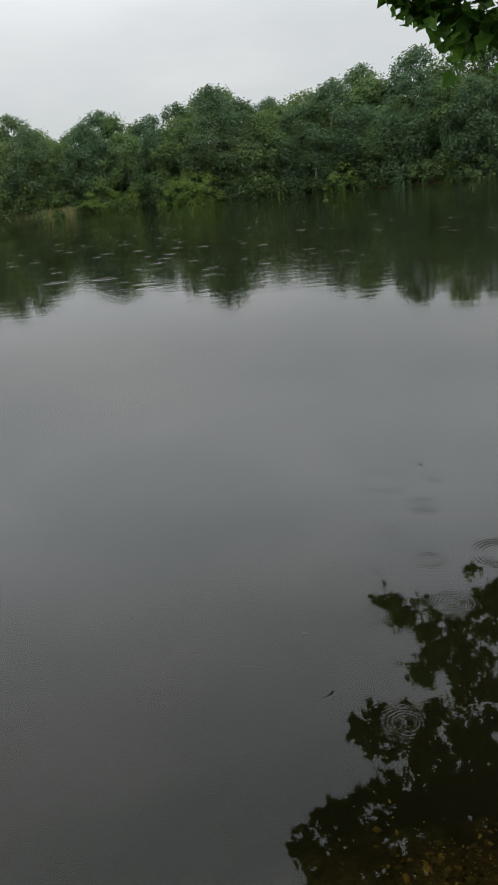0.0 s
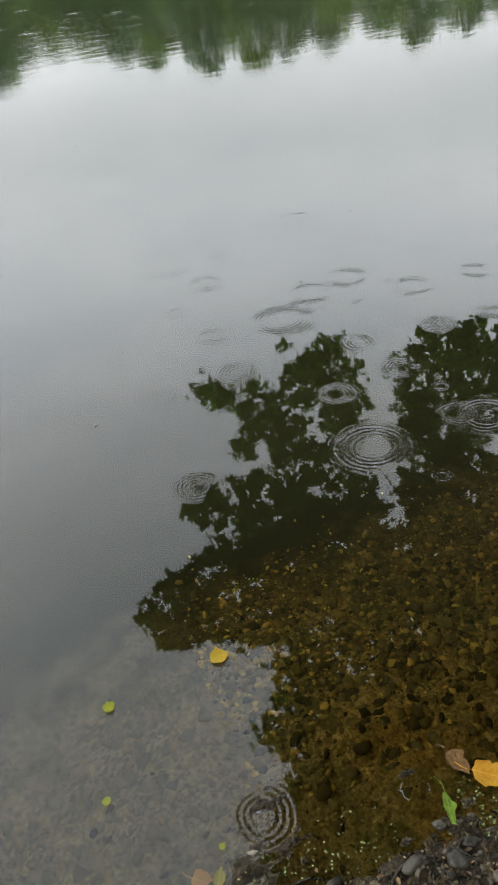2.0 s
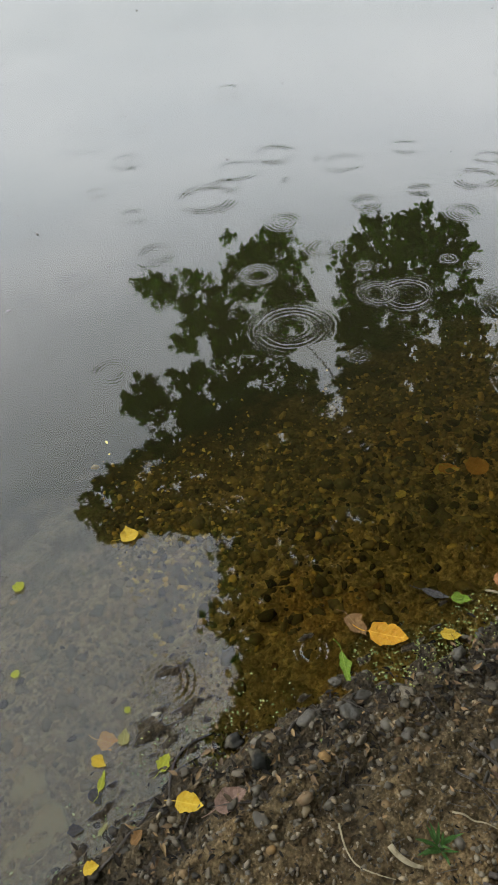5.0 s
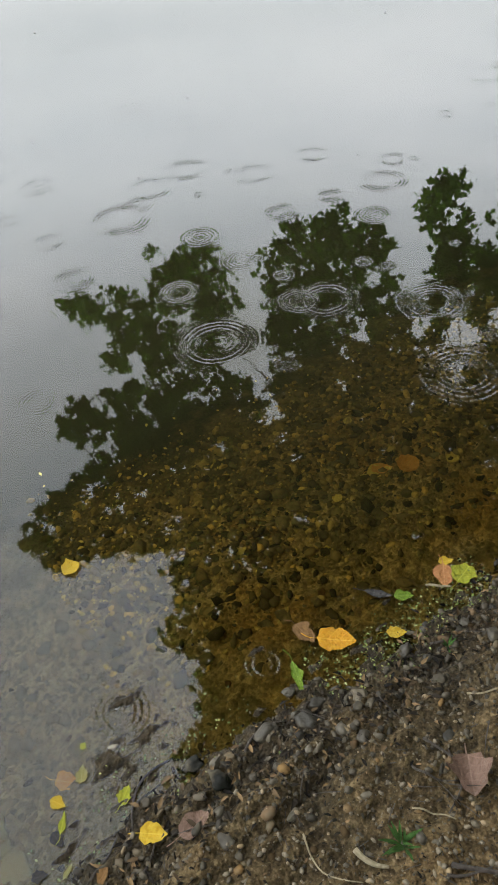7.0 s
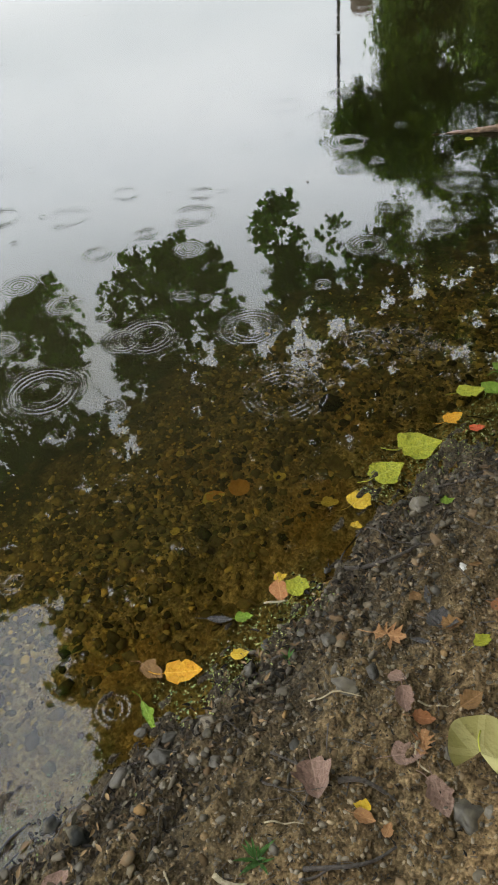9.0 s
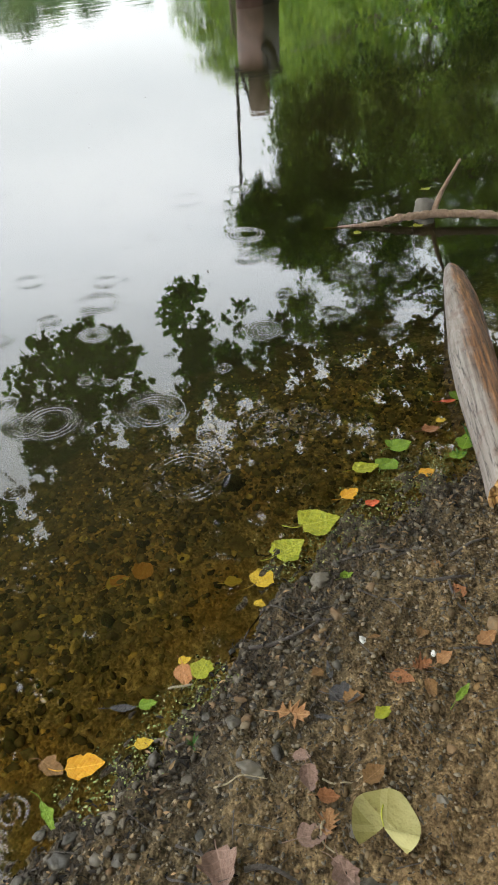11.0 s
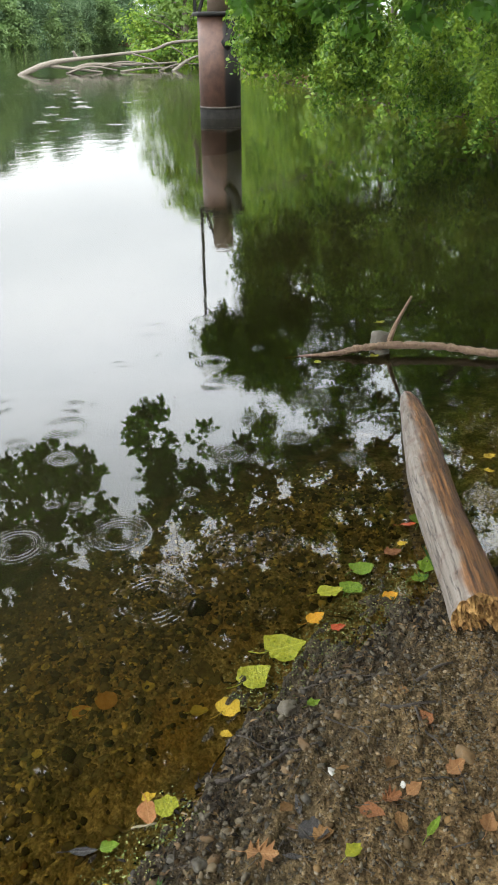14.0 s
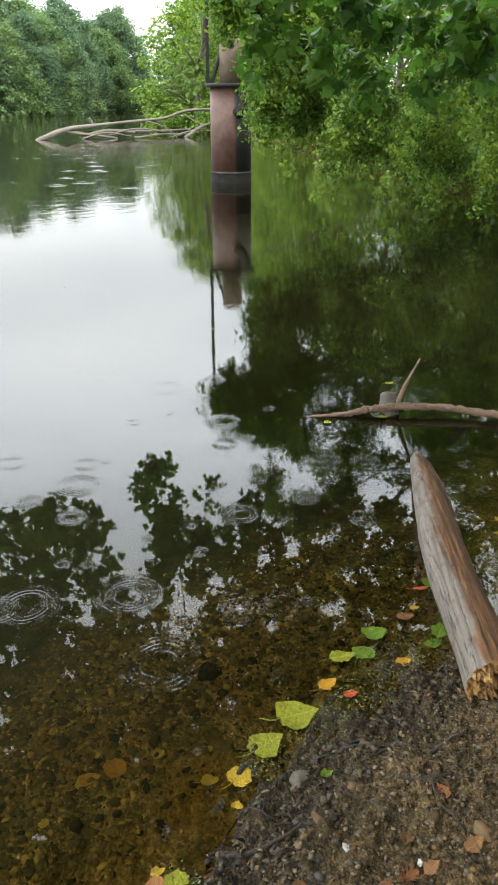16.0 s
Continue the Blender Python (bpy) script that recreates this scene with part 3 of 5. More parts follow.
def build_water():
    bm = bmesh.new()
    n = 24
    vs = []
    for j in range(n + 1):
        for i in range(n + 1):
            vs.append(bm.verts.new((-320 + 420 * i / n, -12 + 180 * j / n, 0)))
    for j in range(n):
        for i in range(n):
            bm.faces.new([vs[j * (n + 1) + i], vs[j * (n + 1) + i + 1], vs[(j + 1) * (n + 1) + i + 1], vs[(j + 1) * (n + 1) + i]])
    me = bpy.data.meshes.new("water")
    bm.to_mesh(me)
    bm.free()
    me.materials.append(M_WATER)
    return tagged(part("water", me), "calm grey lake surface with rain rings", "water", kind="structure")


WATER = build_water()

# ---- trees on the far and right banks ----


def tree_proto(name, height, spread, seed, mat, lobes_n=130, per=110, leaf=0.37, low=0.03):
    """A broadleaf tree: tapered trunk with limbs and a billowing crown of small leaf sprays."""
    rng = np.random.default_rng(seed)
    e = base(name, (0, 0, 0), "dense green broadleaf tree on the lake bank", "tree")
    trunk = smooth_path([(0, 0, -0.4), (0.1 * spread, 0.05, height * 0.3), (-0.05 * spread, 0.1, height * 0.5), (0, 0, height * 0.7)], 4)
    r0 = 0.02 * height
    chunks = [tube(trunk, [r0 * (1 - 0.85 * i / (len(trunk) - 1)) for i in range(len(trunk))], 8, 0.15, seed)]
    lobes = []
    for i in range(lobes_n):
        u = (i + rng.random()) / lobes_n
        z = height * (low + (0.97 - low) * u)
        prof = spread * (0.72 + 0.4 * math.sin(math.pi * min(1, (u * 0.92 + 0.10)))) * (1 - u ** 5 * 0.75)
        a = rng.random() * 6.283
        q = prof * (0.55 + 0.5 * rng.random() ** 0.5)
        r = spread * (0.22 + 0.15 * rng.random()) * (1 - 0.35 * u)
        lobes.append((q * math.cos(a), q * math.sin(a), z - r * 0.5, r))
        if i % 6 == 0 and height < 10:
            j = min(len(trunk) - 1, int(u * 0.8 * len(trunk)))
            p0 = Vector(trunk[j])
            p1 = Vector((q * math.cos(a), q * math.sin(a), z))
            chunks.append(tube([p0, p0.lerp(p1, 0.5) + Vector((0, 0, 0.2)), p1], [r0 * 0.4, r0 * 0.25, r0 * 0.1], 5))
    v, f = merge(chunks)
    part("trunk", mesh_of("trunk", v, f, M_BARK), e)
    mean = sum(l[3] ** 2 for l in lobes) / len(lobes)
    V, F = leaves_in(lobes, per / mean, SPRAY, leaf, rng, 0.6, 0.45, 0.26, 1.1)
    part("crown", mesh_of("crown", V, F, mat, False), e)
    return e


PROTOS = [
    tree_proto("tree", 16, 5.4, 11, M_FAR[0]), tree_proto("tree", 17, 5.0, 12, M_FAR[1]), tree_proto("tree", 14, 5.6, 13, M_FAR[0]),
    tree_proto("tree", 15, 4.8, 14, M_FAR[1]), tree_proto("tree", 12, 4.4, 15, M_FAR[2]),
]
SHRUBS = [tree_proto("bush", 3.4, 2.3, 21, M_FAR[0], 30, 65, 0.36, 0.0), tree_proto("bush", 4.5, 2.2, 22, M_FAR[2], 30, 65, 0.36, 0.0)]
for b in SHRUBS:
    tagged(b, "low green bush at the water's edge", "bush")
used = set()


def plant(proto, x, y, s, rng, group):
    m = Matrix.Translation((x, y, height_at(x, y) - 0.1)) @ Matrix.Rotation(rng.random() * 6.283, 4, "Z") @ Matrix.Diagonal((s * (0.9 + 0.2 * rng.random()), s * (0.9 + 0.2 * rng.random()), s, 1))
    if proto.name not in used:
        used.add(proto.name)
        proto.matrix_basis = m
        ob = proto
    else:
        ob = copy_thing(proto, Matrix.Translation((0, 0, 0)))
        ob.matrix_basis = m
    tagged(ob, group=group)
    return ob


def along(pts, step, rng, jitter):
    res, carry = [], 0.0
    for (x0, y0), (x1, y1) in zip(pts, pts[1:]):
        n = math.hypot(x1 - x0, y1 - y0)
        while carry < n:
            t = carry / n
            res.append((x0 + (x1 - x0) * t + rng.normal(0, jitter), y0 + (y1 - y0) * t + rng.normal(0, jitter)))
            carry += step
        carry -= n
    return res


def skyline(x, y):
    """How tall the woods stand by bearing: lower to the west, one high crown due north."""
    return float(np.interp(math.degrees(math.atan2(x, y)), [-16, -12, -8, -4, -1.5, 0, 1.5, 4, 8], [1.12, 0.98, 0.92, 0.96, 1.06, 1.18, 1.04, 1.0, 1.05]))


def far_woods():
    rng = np.random.default_rng(4)
    front = [(-46, 134), (-30, 131), (14, 120), (34, 101), (47, 97), (60, 95), (76, 105), (94, 117)]
    for k, (x, y) in enumerate(along(front, 4.2, rng, 0.8)):
        plant(PROTOS[[0, 1, 3, 2, 1][k % 5]], x, y, (0.80 if x < 20 else 0.72) * (0.88 + 0.24 * rng.random()) * skyline(x, y), rng, "far bank woods")
    back = [(-50, 143), (-30, 140), (16, 130), (40, 110), (62, 104), (80, 114), (100, 120)]
    for k, (x, y) in enumerate(along(back, 3.6, rng, 1.2)):
        plant(PROTOS[[1, 0, 2, 3][k % 4]], x, y, 0.95 * (0.86 + 0.24 * rng.random()) * skyline(x, y), rng, "far bank woods")
    for k, (x, y) in enumerate(along([(-46, 132), (-30, 128.5), (14, 117.5), (33, 98.5), (58, 92.5), (74, 102.5), (93, 115)], 4.2, rng, 0.6)):
        plant(SHRUBS[0 if k % 4 else 1], x, y, 0.7 + 0.5 * rng.random(), rng, "far bank bushes")
    for k, (x, y) in enumerate(along([(49, 43), (67, 62), (91, 88), (104, 104)], 5.0, rng, 1.0)):
        plant(PROTOS[[4, 0, 1, 0][k % 4]], x, y, 0.8 * (0.85 + 0.3 * rng.random()), rng, "near bank woods")
    for k, (x, y) in enumerate(along([(56, 44), (74, 62), (96, 86), (112, 106)], 6.0, rng, 1.0)):
        plant(PROTOS[[1, 0, 3][k % 3]], x, y, 1.0 * (0.85 + 0.3 * rng.random()), rng, "near bank woods")
    for k, (x, y) in enumerate(along([(36, 37), (47.5, 43), (65.5, 62), (89.5, 88), (101, 104)], 4.0, rng, 0.6)):
        plant(SHRUBS[1 if k % 3 == 0 else 0], x, y, 0.7 + 0.5 * rng.random(), rng, "near bank bushes")

    # unseen trees behind the camera, added to keep skylight off the bank
    for k, (x, y) in enumerate(along([(-12, -9), (0, -10), (12, -9), (24, -4)], 5.0, rng, 0.8)):
        plant(PROTOS[[0, 2, 1][k % 3]], x, y, 0.85 + 0.2 * rng.random(), rng, "shore woods")

    lime = tree_proto("bush", 5.2, 2.6, 23, M_FAR[2], 44, 130, 0.26, 0.0)
    tagged(lime, "yellow-green bush at the far waterline", "bush")
    for x, y, s in ((-7.2, 121.3, 0.85), (-4.6, 120.6, 1.05), (-2.2, 120.2, 0.95), (-19.0, 125.0, 0.9)):
        plant(lime, x, y, s, rng, "far bank bushes")
    loc = Vector((14.0, 115.6, 0.0))
    v, f = tube(smooth_path([(0, 0, -0.6), (0.05, 0, 1.5), (-0.05, 0, 3.0), (0.1, 0, 4.2)], 4), [0.26 - 0.008 * k for k in range(13)], 9, 0.15, 4)
    tagged(part("dead_trunk", mesh_of("dead_trunk", v, f, M_STRAWBANK), None, "", Matrix.Translation(loc)), "pale dead trunk standing at the far waterline", "dead tree")
    # pale reeds along the low western bank
    n = 5200
    t = rng.random(n)
    X = -62 + 48 * t
    Y = np.interp(X, [-80, -30, 14], [138, 127, 116]) + 0.3 + 2.0 * rng.random(n)
    P = np.stack([X, Y, land_height(X, Y) - 0.1], 1)
    H = 0.7 + 0.9 * rng.random(n)
    w = 0.05 + 0.05 * rng.random(n)
    lean = rng.normal(0, 0.22, (n, 2))
    V = np.stack([P - np.stack([w, 0 * w, 0 * w], 1), P + np.stack([w, 0 * w, 0 * w], 1), P + np.stack([lean[:, 0], lean[:, 1], H], 1)], 1).reshape(-1, 3)
    tagged(part("reeds", mesh_of("reeds", V, np.arange(3 * n).reshape(n, 3), M_REED, False)), "pale yellowish reeds along the far low bank", "reeds", kind="stuff")


M_STRAWBANK = bark_mat("pale_dead_bark", (0.16, 0.14, 0.11), (0.34, 0.31, 0.26), (3, 3, 0.6))
M_REED = leaf_mat("pale_reed", (0.16, 0.19, 0.06), (0.24, 0.26, 0.10), (0.34, 0.33, 0.16), grain=2.0)
far_woods()


def bank_trees():
    """Leafy trees that line the right bank behind the overhang."""
    rng = np.random.default_rng(52)
    p = tree_proto("bank_tree", 9, 2.9, 41, M_SHRUB, 70, 165, 0.20, 0.02)
    tagged(p, "bright green leafy tree crowding the lake bank", "tree")
    for k, (x, y) in enumerate(((17.0, 4.2), (19.0, 7.5), (21.0, 11.0), (24.0, 14.5), (27.0, 18.5), (31.0, 23.0), (35.5, 29.0), (35.2, 35.0), (38.5, 38.0), (42.0, 36.0), (15.5, 1.0), (20.5, 2.5), (24.5, 8.0), (30.0, 14.0))):
        plant(p, x, y, 0.85 + 0.35 * rng.random(), rng, "near bank trees")


bank_trees()

# ---- overhanging shrub beyond the log ----


def overhang_shrub():
    rng = np.random.default_rng(31)
    e = base("overhanging_tree", (14.5, 4.2, 0.0), "leafy green tree overhanging the water from the bank", "tree")
    lobes, limbs = [], []
    for i in range(420):
        az = radians(50.5 + 25 * rng.random()) if i < 230 else radians(48.2 + 11 * rng.random()) if i < 300 else radians(48.4 + 4.0 * rng.random())
        u = rng.random()
        d = 11.6 + 3.2 * rng.random() + (2.5 if az < radians(53) else 0) * rng.random()
        low = {0: 0.95, 1: 0.75, 2: 0.65, 3: 0.45}[max(0, min(3, int((math.degrees(az) - 50.5) / 3.5)))]
        z = low + 7.5 * u ** 1.5
        if i >= 230:
            d = 12.4 + 1.6 * rng.random()
            top = float(np.interp(math.degrees(az), [47.5, 51, 55.7, 60], [0.40, 0.43, 0.45, 0.47])) * d - 1.6
            foot = 1.2 if az > radians(49.3) else 3.0
            z = foot + (top - foot) * rng.random()
        elif az < radians(53) and z < 2.2 and i % 3:
            continue
        if i >= 380:
            az, d, z = radians(46.9 + 1.7 * rng.random()), 12.5 + rng.random(), 2.85 + 0.45 * rng.random()
        z += 0.25
        fall, r = 0.25 + 0.35 * rng.random(), 0.17 + 0.11 * rng.random()
        side, out = rng.normal(0, 0.3) * (i < 300), -0.35 - 0.25 * rng.random()
        for k in range(5):
            s = k / 4
            dd = d + out * s * 1.3
            a = az + side * s * 0.1
            lobes.append((dd * math.sin(a), dd * math.cos(a), z + 0.12 * s - fall * 1.5 * s * s, r * (1.15 - 0.55 * s)))
    root = Vector((14.8, 4.0, 0.1))
    for i in range(14):
        l = lobes[i * 60]
        end = Vector(l[:3])
        mid = root.lerp(end, 0.5) + Vector((0, 0, 1.2))
        p = smooth_path([root, mid, end], 5)
        limbs.append(tube(p, [0.09 * (1 - 0.85 * k / (len(p) - 1)) for k in range(len(p))], 6, 0.1, i))
    v, f = merge(limbs)
    loc = Vector(e.location)
    v = [tuple(Vector(q) - loc) for q in v]
    part("limbs", mesh_of("limbs", v, f, M_BARK), e)
    V, F = leaves_in(lobes, 1550, SMALL, 0.078, rng, 0.8, 0.2, 0.40)
    part("crown", mesh_of("crown", V - np.array(loc), F, M_SHRUB, False), e)


overhang_shrub()

# ---- sycamore arching over the shore ----
# Outlines of the leafy masses as bearing and rise (height over 1.6 m below the water, by distance).
MASSES = {
    "west": [(16.5, .52), (22.5, .525), (24, .67), (22.3, .78), (25, .90), (28.5, .97), (30, 1.15), (11.5, 1.22), (8, 1.18), (2, 1.16), (-2.2, 1.12),
             (-2.2, 1.03), (3, .95), (9, .93), (8.6, .88), (5.2, .86), (5.2, .80), (9, .785), (11.5, .72), (9.3, .655), (8.6, .60), (12.5, .57), (16, .60)],
    "middle": [(28, .54), (31, .52), (34, .51), (36.8, .545), (37, .62), (39, .72), (39.5, .95), (38, 1.15), (30, 1.15), (28.4, .96), (26.5, .80), (25.8, .63)],
    "spire": [(39.9, .475), (43.3, .483), (43.2, .53), (42.4, .56), (45.5, .59), (45.5, .64), (43.0, .635), (41.8, .70), (41.8, .84), (40.4, .84), (40.8, .70), (41.0, .56),
              (39.9, .54)],
    "east": [(44.6, .60), (44.9, .52), (46.2, .507), (48, .56), (50, .535), (52, .60), (54.5, .535), (57.5, .52), (61, .52), (68, .56), (68, 1.10), (40, 1.15),
             (40, .86), (44.2, .84)],
}


def in_outline(poly, x, y):
    inside = False
    for (x0, y0), (x1, y1) in zip(poly, poly[1:] + poly[:1]):
        if (y0 > y) != (y1 > y) and x < (x1 - x0) * (y - y0) / (y1 - y0) + x0:
            inside = not inside
    return inside


def clumps(poly, n, rng):
    """Small leaf clumps (x, y, z, r) filling a mass, hung where they stay above the view along the bank."""
    xs, ys = [q[0] for q in poly], [q[1] for q in poly]
    res = []
    while len(res) < n:
        deg, r = min(xs) + (max(xs) - min(xs)) * rng.random(), min(ys) + (max(ys) - min(ys)) * rng.random()
        if not in_outline(poly, deg, r):
            continue
        d = 3.4 / (r - 0.26) if deg < 26 else 3.5 / (r - 0.17) if deg < 49.6 else 6.4 - 1.5 * (r - 0.5)
        d = min(max(d, 4.0), 12.5) * (0.96 + 0.08 * rng.random())
        a = radians(deg)
        size = d * (0.009 + 0.014 * rng.random() ** 1.5) * (1.0 if r < 0.8 or deg < 24 else 1.5)
        res.append((d * math.sin(a), d * math.cos(a), r * d - 1.6, size))
    return res


# low twig ends close by: bearing, height, distance, radius
TIPS = [(8.3, 2.52, 4.2, .07), (9.2, 2.46, 4.2, .10), (10.2, 2.44, 4.2, .07), (10.9, 2.38, 4.2, .09), (10.5, 2.55, 4.2, .10), (11.8, 2.42, 4.3, .15), (13.0, 2.34, 4.2, .15), (14.6, 2.27, 4.2, .18), (16.4, 2.26, 4.3, .18), (18.2, 2.32, 4.3, .20), (19.8, 2.36, 4.4, .20), (21.5, 2.42, 4.5, .22), (17, 2.65, 4.6, .28), (14, 2.6, 4.4, .2)]


def overhead_tree():
    rng = np.random.default_rng(77)
    loc = Vector((4.2, -3.2, 0.55))
    e = base("sycamore_tree", loc, "broad-leaved tree arching over the muddy shore", "tree")
    lobes = []
    for key, n in (("west", 560), ("middle", 400), ("spire", 70), ("east", 760)):
        lobes += clumps(MASSES[key], n, rng)
    shown = len(lobes)
    for az, z, d, rad in TIPS:
        lobes.append((d * math.sin(radians(az)), d * math.cos(radians(az)), z, rad))
    for i in range(300):
        deg = 2 + 71 * rng.random()
        r = 1.05 + 1.4 * rng.random() ** 1.3
        if deg < 3.5 + float(np.interp(r, [1.0, 1.2, 1.45, 1.55, 1.75, 2.4], [9, 10, 12.5, 7, 4, 5])):
            continue
        az, d = radians(deg), 6.0 - 1.7 * (r - 1)
        lobes.append((d * math.sin(az), d * math.cos(az), r * d - 1.6, 0.26 + 0.2 * rng.random()))
    # extra lobes overhead and behind, out of view, added to shade the shore
    for i in range(110):
        x, y = -2.5 + 8.5 * rng.random(), -5 + 7.5 * rng.random()
        if x < 0.35 + 0.10 * y and y > -1.0:
            continue
        lobes.append((x, y, 4.6 + 1.8 * rng.random(), 0.6 + 0.3 * rng.random()))
    trunk = smooth_path([(4.2, -3.2, 0.3), (4.0, -2.6, 2.0), (3.6, -1.6, 4.2), (2.9, 0.2, 5.6), (2.6, 1.8, 6.2)], 5)
    chunks = [tube(trunk, [0.22 - 0.17 * k / (len(trunk) - 1) for k in range(len(trunk))], 12, 0.12, 3)]
    part("trunk", mesh_of("trunk", [tuple(Vector(q) - loc) for q in chunks[0][0]], chunks[0][1], M_BARK), e)
    for k, l in enumerate(lobes[:shown]):
        if k % 48:
            continue
        p0 = Vector(trunk[10 + (k % 9)])
        p1 = Vector(l[:3])
        p = smooth_path([p0, p0.lerp(p1, 0.4) + Vector((0.3, -0.2, 0.7)), p0.lerp(p1, 0.8) + Vector((-0.15, 0.1, 0.45)), p1], 6)
        v, f = tube(p, [0.022 - 0.019 * i / (len(p) - 1) for i in range(len(p))], 6, 0.1, k)
        part("limb", mesh_of("limb", [tuple(Vector(q) - loc) for q in v], f, M_BARK), e)
    V, F = leaves_in(lobes[:shown], 1500, MAPLE, 0.088, rng, 0.6, 0.15, 0.3)
    part("crown", mesh_of("crown", V - np.array(loc), F, M_NEAR, False), e)
    V, F = leaves_in(lobes[shown : shown + len(TIPS)], 2600, MAPLE, 0.074, rng, 0.6, 0.1, 0.35)
    part("lower_crown", mesh_of("lower_crown", V - np.array(loc), F, M_NEAR, False), e)
    V, F = leaves_in(lobes[shown + len(TIPS) :], 700, SPRAY, 0.17, rng, 0.5, 0.15, 0.25)
    part("upper_crown", mesh_of("upper_crown", V - np.array(loc), F, M_NEAR, False), e)


overhead_tree()

# ---- steel pier in the water ----


def steel_pier():
    e = base("steel_pier", (13.5, 12.4, 0.0), "rust-brown steel pipe pier standing in the lake", "pier")
    v, f = lathe([(0.46, -3.0), (0.46, 0.21)], 32)
    part("footing_band", mesh_of("footing_band", v, f, M_FOOT), e, "dark wet band at the waterline")
    v, f = lathe([(0.466, 0.21), (0.466, 0.245)], 32)
    part("scum_line", mesh_of("scum_line", v, f, M_TIDE), e, "pale dried scum line")
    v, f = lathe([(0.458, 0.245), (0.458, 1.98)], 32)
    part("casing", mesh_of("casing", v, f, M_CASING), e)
    v, f = lathe([(0.52, 1.98), (0.56, 1.99), (0.56, 2.05), (0.54, 2.06)], 32)
    part("cap_plate", mesh_of("cap_plate", v, f, M_DARKSTEEL), e, "dark steel cap plate")
    v, f = lathe([(0.24, 2.06), (0.24, 2.9), (0.22, 2.93)], 24)
    part("riser_pipe", mesh_of("riser_pipe", v, f, M_RISER), e)
    r = Matrix.Rotation(radians(-46.9), 4, "Z")

    def local(q):
        return tuple(r @ Vector(q))

    v, f = box(0.07, 0.07, 3.1, (-0.50, 0.0, 3.55))
    part("post", mesh_of("post", [local(q) for q in v], f, M_DARKSTEEL, False), e)
    v, f = box(0.34, 0.06, 0.11, (-0.46, 0.0, 5.05))
    part("arm", mesh_of("arm", [local(q) for q in v], f, M_DARKSTEEL, False), e)
    v, f = tube([(-0.42, 0, 2.05), (-0.20, 0, 2.70)], [0.04, 0.04], 6)
    part("brace", mesh_of("brace", [local(q) for q in v], f, M_DARKSTEEL, False), e)
    v, f = tube(smooth_path([(0.30, -0.40, 2.02), (0.30, -0.44, 1.75), (0.24, -0.46, 1.55), (0.12, -0.40, 1.45)], 4), [0.12] * 13, 12)
    part("elbow_pipe", mesh_of("elbow_pipe", [local(q) for q in v], f, M_DARKSTEEL), e)


steel_pier()

# ---- driftwood ----


def shore_log():
    loc = Vector((2.6, 1.1, 0.0))
    e = base("driftwood_log", loc, "grey weathered driftwood log half in the water", "log")
    a, b = Vector((1.915, 0.50, 0.085)), Vector((3.366, 1.632, 0.01))
    d = (b - a).to_track_quat("Z", "Y").to_matrix().to_4x4()
    m = Matrix.Translation(a) @ d
    size = (b - a).length
    n, seg = 90, 56
    verts, faces = [], []
    for i in range(n + 1):
        t = i / n
        z = t * size
        # a slight kink at the knot, swollen butt, blunt tip worn to one side
        cx = 0.016 * math.sin(t * 5.2) + 0.008 * math.exp(-((t - 0.52) / 0.12) ** 2)
        cy = 0.014 * math.sin(t * 3.4 + 1.0)
        r = float(np.interp(t, [0, 0.06, 0.3, 0.5, 0.56, 0.75, 0.9, 0.97, 1.0], [0.094, 0.092, 0.088, 0.089, 0.083, 0.075, 0.056, 0.034, 0.010]))
        for k in range(seg):
            u = 2 * math.pi * k / seg
            c, s_ = math.cos(u), math.sin(u)
            big = 0.10 * noise.noise(Vector((c * 1.1, s_ * 1.1, z * 2.2)))
            grain = 0.016 * noise.noise(Vector((c * 7.5 + 3, s_ * 7.5, z * 2.6))) + 0.008 * noise.noise(Vector((c * 16, s_ * 16 + 9, z * 5.0)))
            crack = noise.noise(Vector((c * 4.2 + 21, s_ * 4.2, z * 1.5)))
            crack = -0.045 * max(0.0, 1 - abs(crack) / 0.03)
            knot = 0.03 * math.exp(-((t - 0.50) / 0.03) ** 2) * max(0.0, math.cos(u - 2.4)) ** 6
            q = r * (1 + big + grain + crack + knot)
            lift = 0.012 * noise.noise(Vector((c * 3, s_ * 3, 5.0))) if i == 0 else 0.0
            verts.append((cx + q * c, cy + q * s_, z + lift))
    for i in range(n):
        for k in range(seg):
            j = (k + 1) % seg
            faces.append((i * seg + k, i * seg + j, (i + 1) * seg + j, (i + 1) * seg + k))
    faces.append(tuple(n * seg + k for k in range(seg)))
    part("trunk", mesh_of("trunk", verts, faces, M_LOG), e, "", Matrix.Translation(-loc) @ m)
    # the broken butt: a torn face of long fibres with a hollow
    v, f = [(0.0, 0.0, 0.035)], []
    rings = 16
    for j in range(1, rings + 1):
        for k in range(seg):
            c, s_ = verts[k][0] * j / rings, verts[k][1] * j / rings
            tear = 0.045 * noise.noise(Vector((c * 45, s_ * 45, 1.0))) + 0.034 * noise.noise(Vector((c * 150, s_ * 150, 4.0)))
            v.append((c, s_, 0.012 * (1 - (j / rings) ** 2) + tear if j < rings else verts[k][2]))
    for k in range(seg):
        f.append((0, 1 + (k + 1) % seg, 1 + k))
        for j in range(rings - 1):
            o = 1 + j * seg
            f.append((o + k, o + (k + 1) % seg, o + seg + (k + 1) % seg, o + seg + k))
    part("broken_end", mesh_of("broken_end", v, f, M_SPLINTER, False), e, "splintered pale orange broken end", Matrix.Translation(-loc) @ m)
    return e


shore_log()


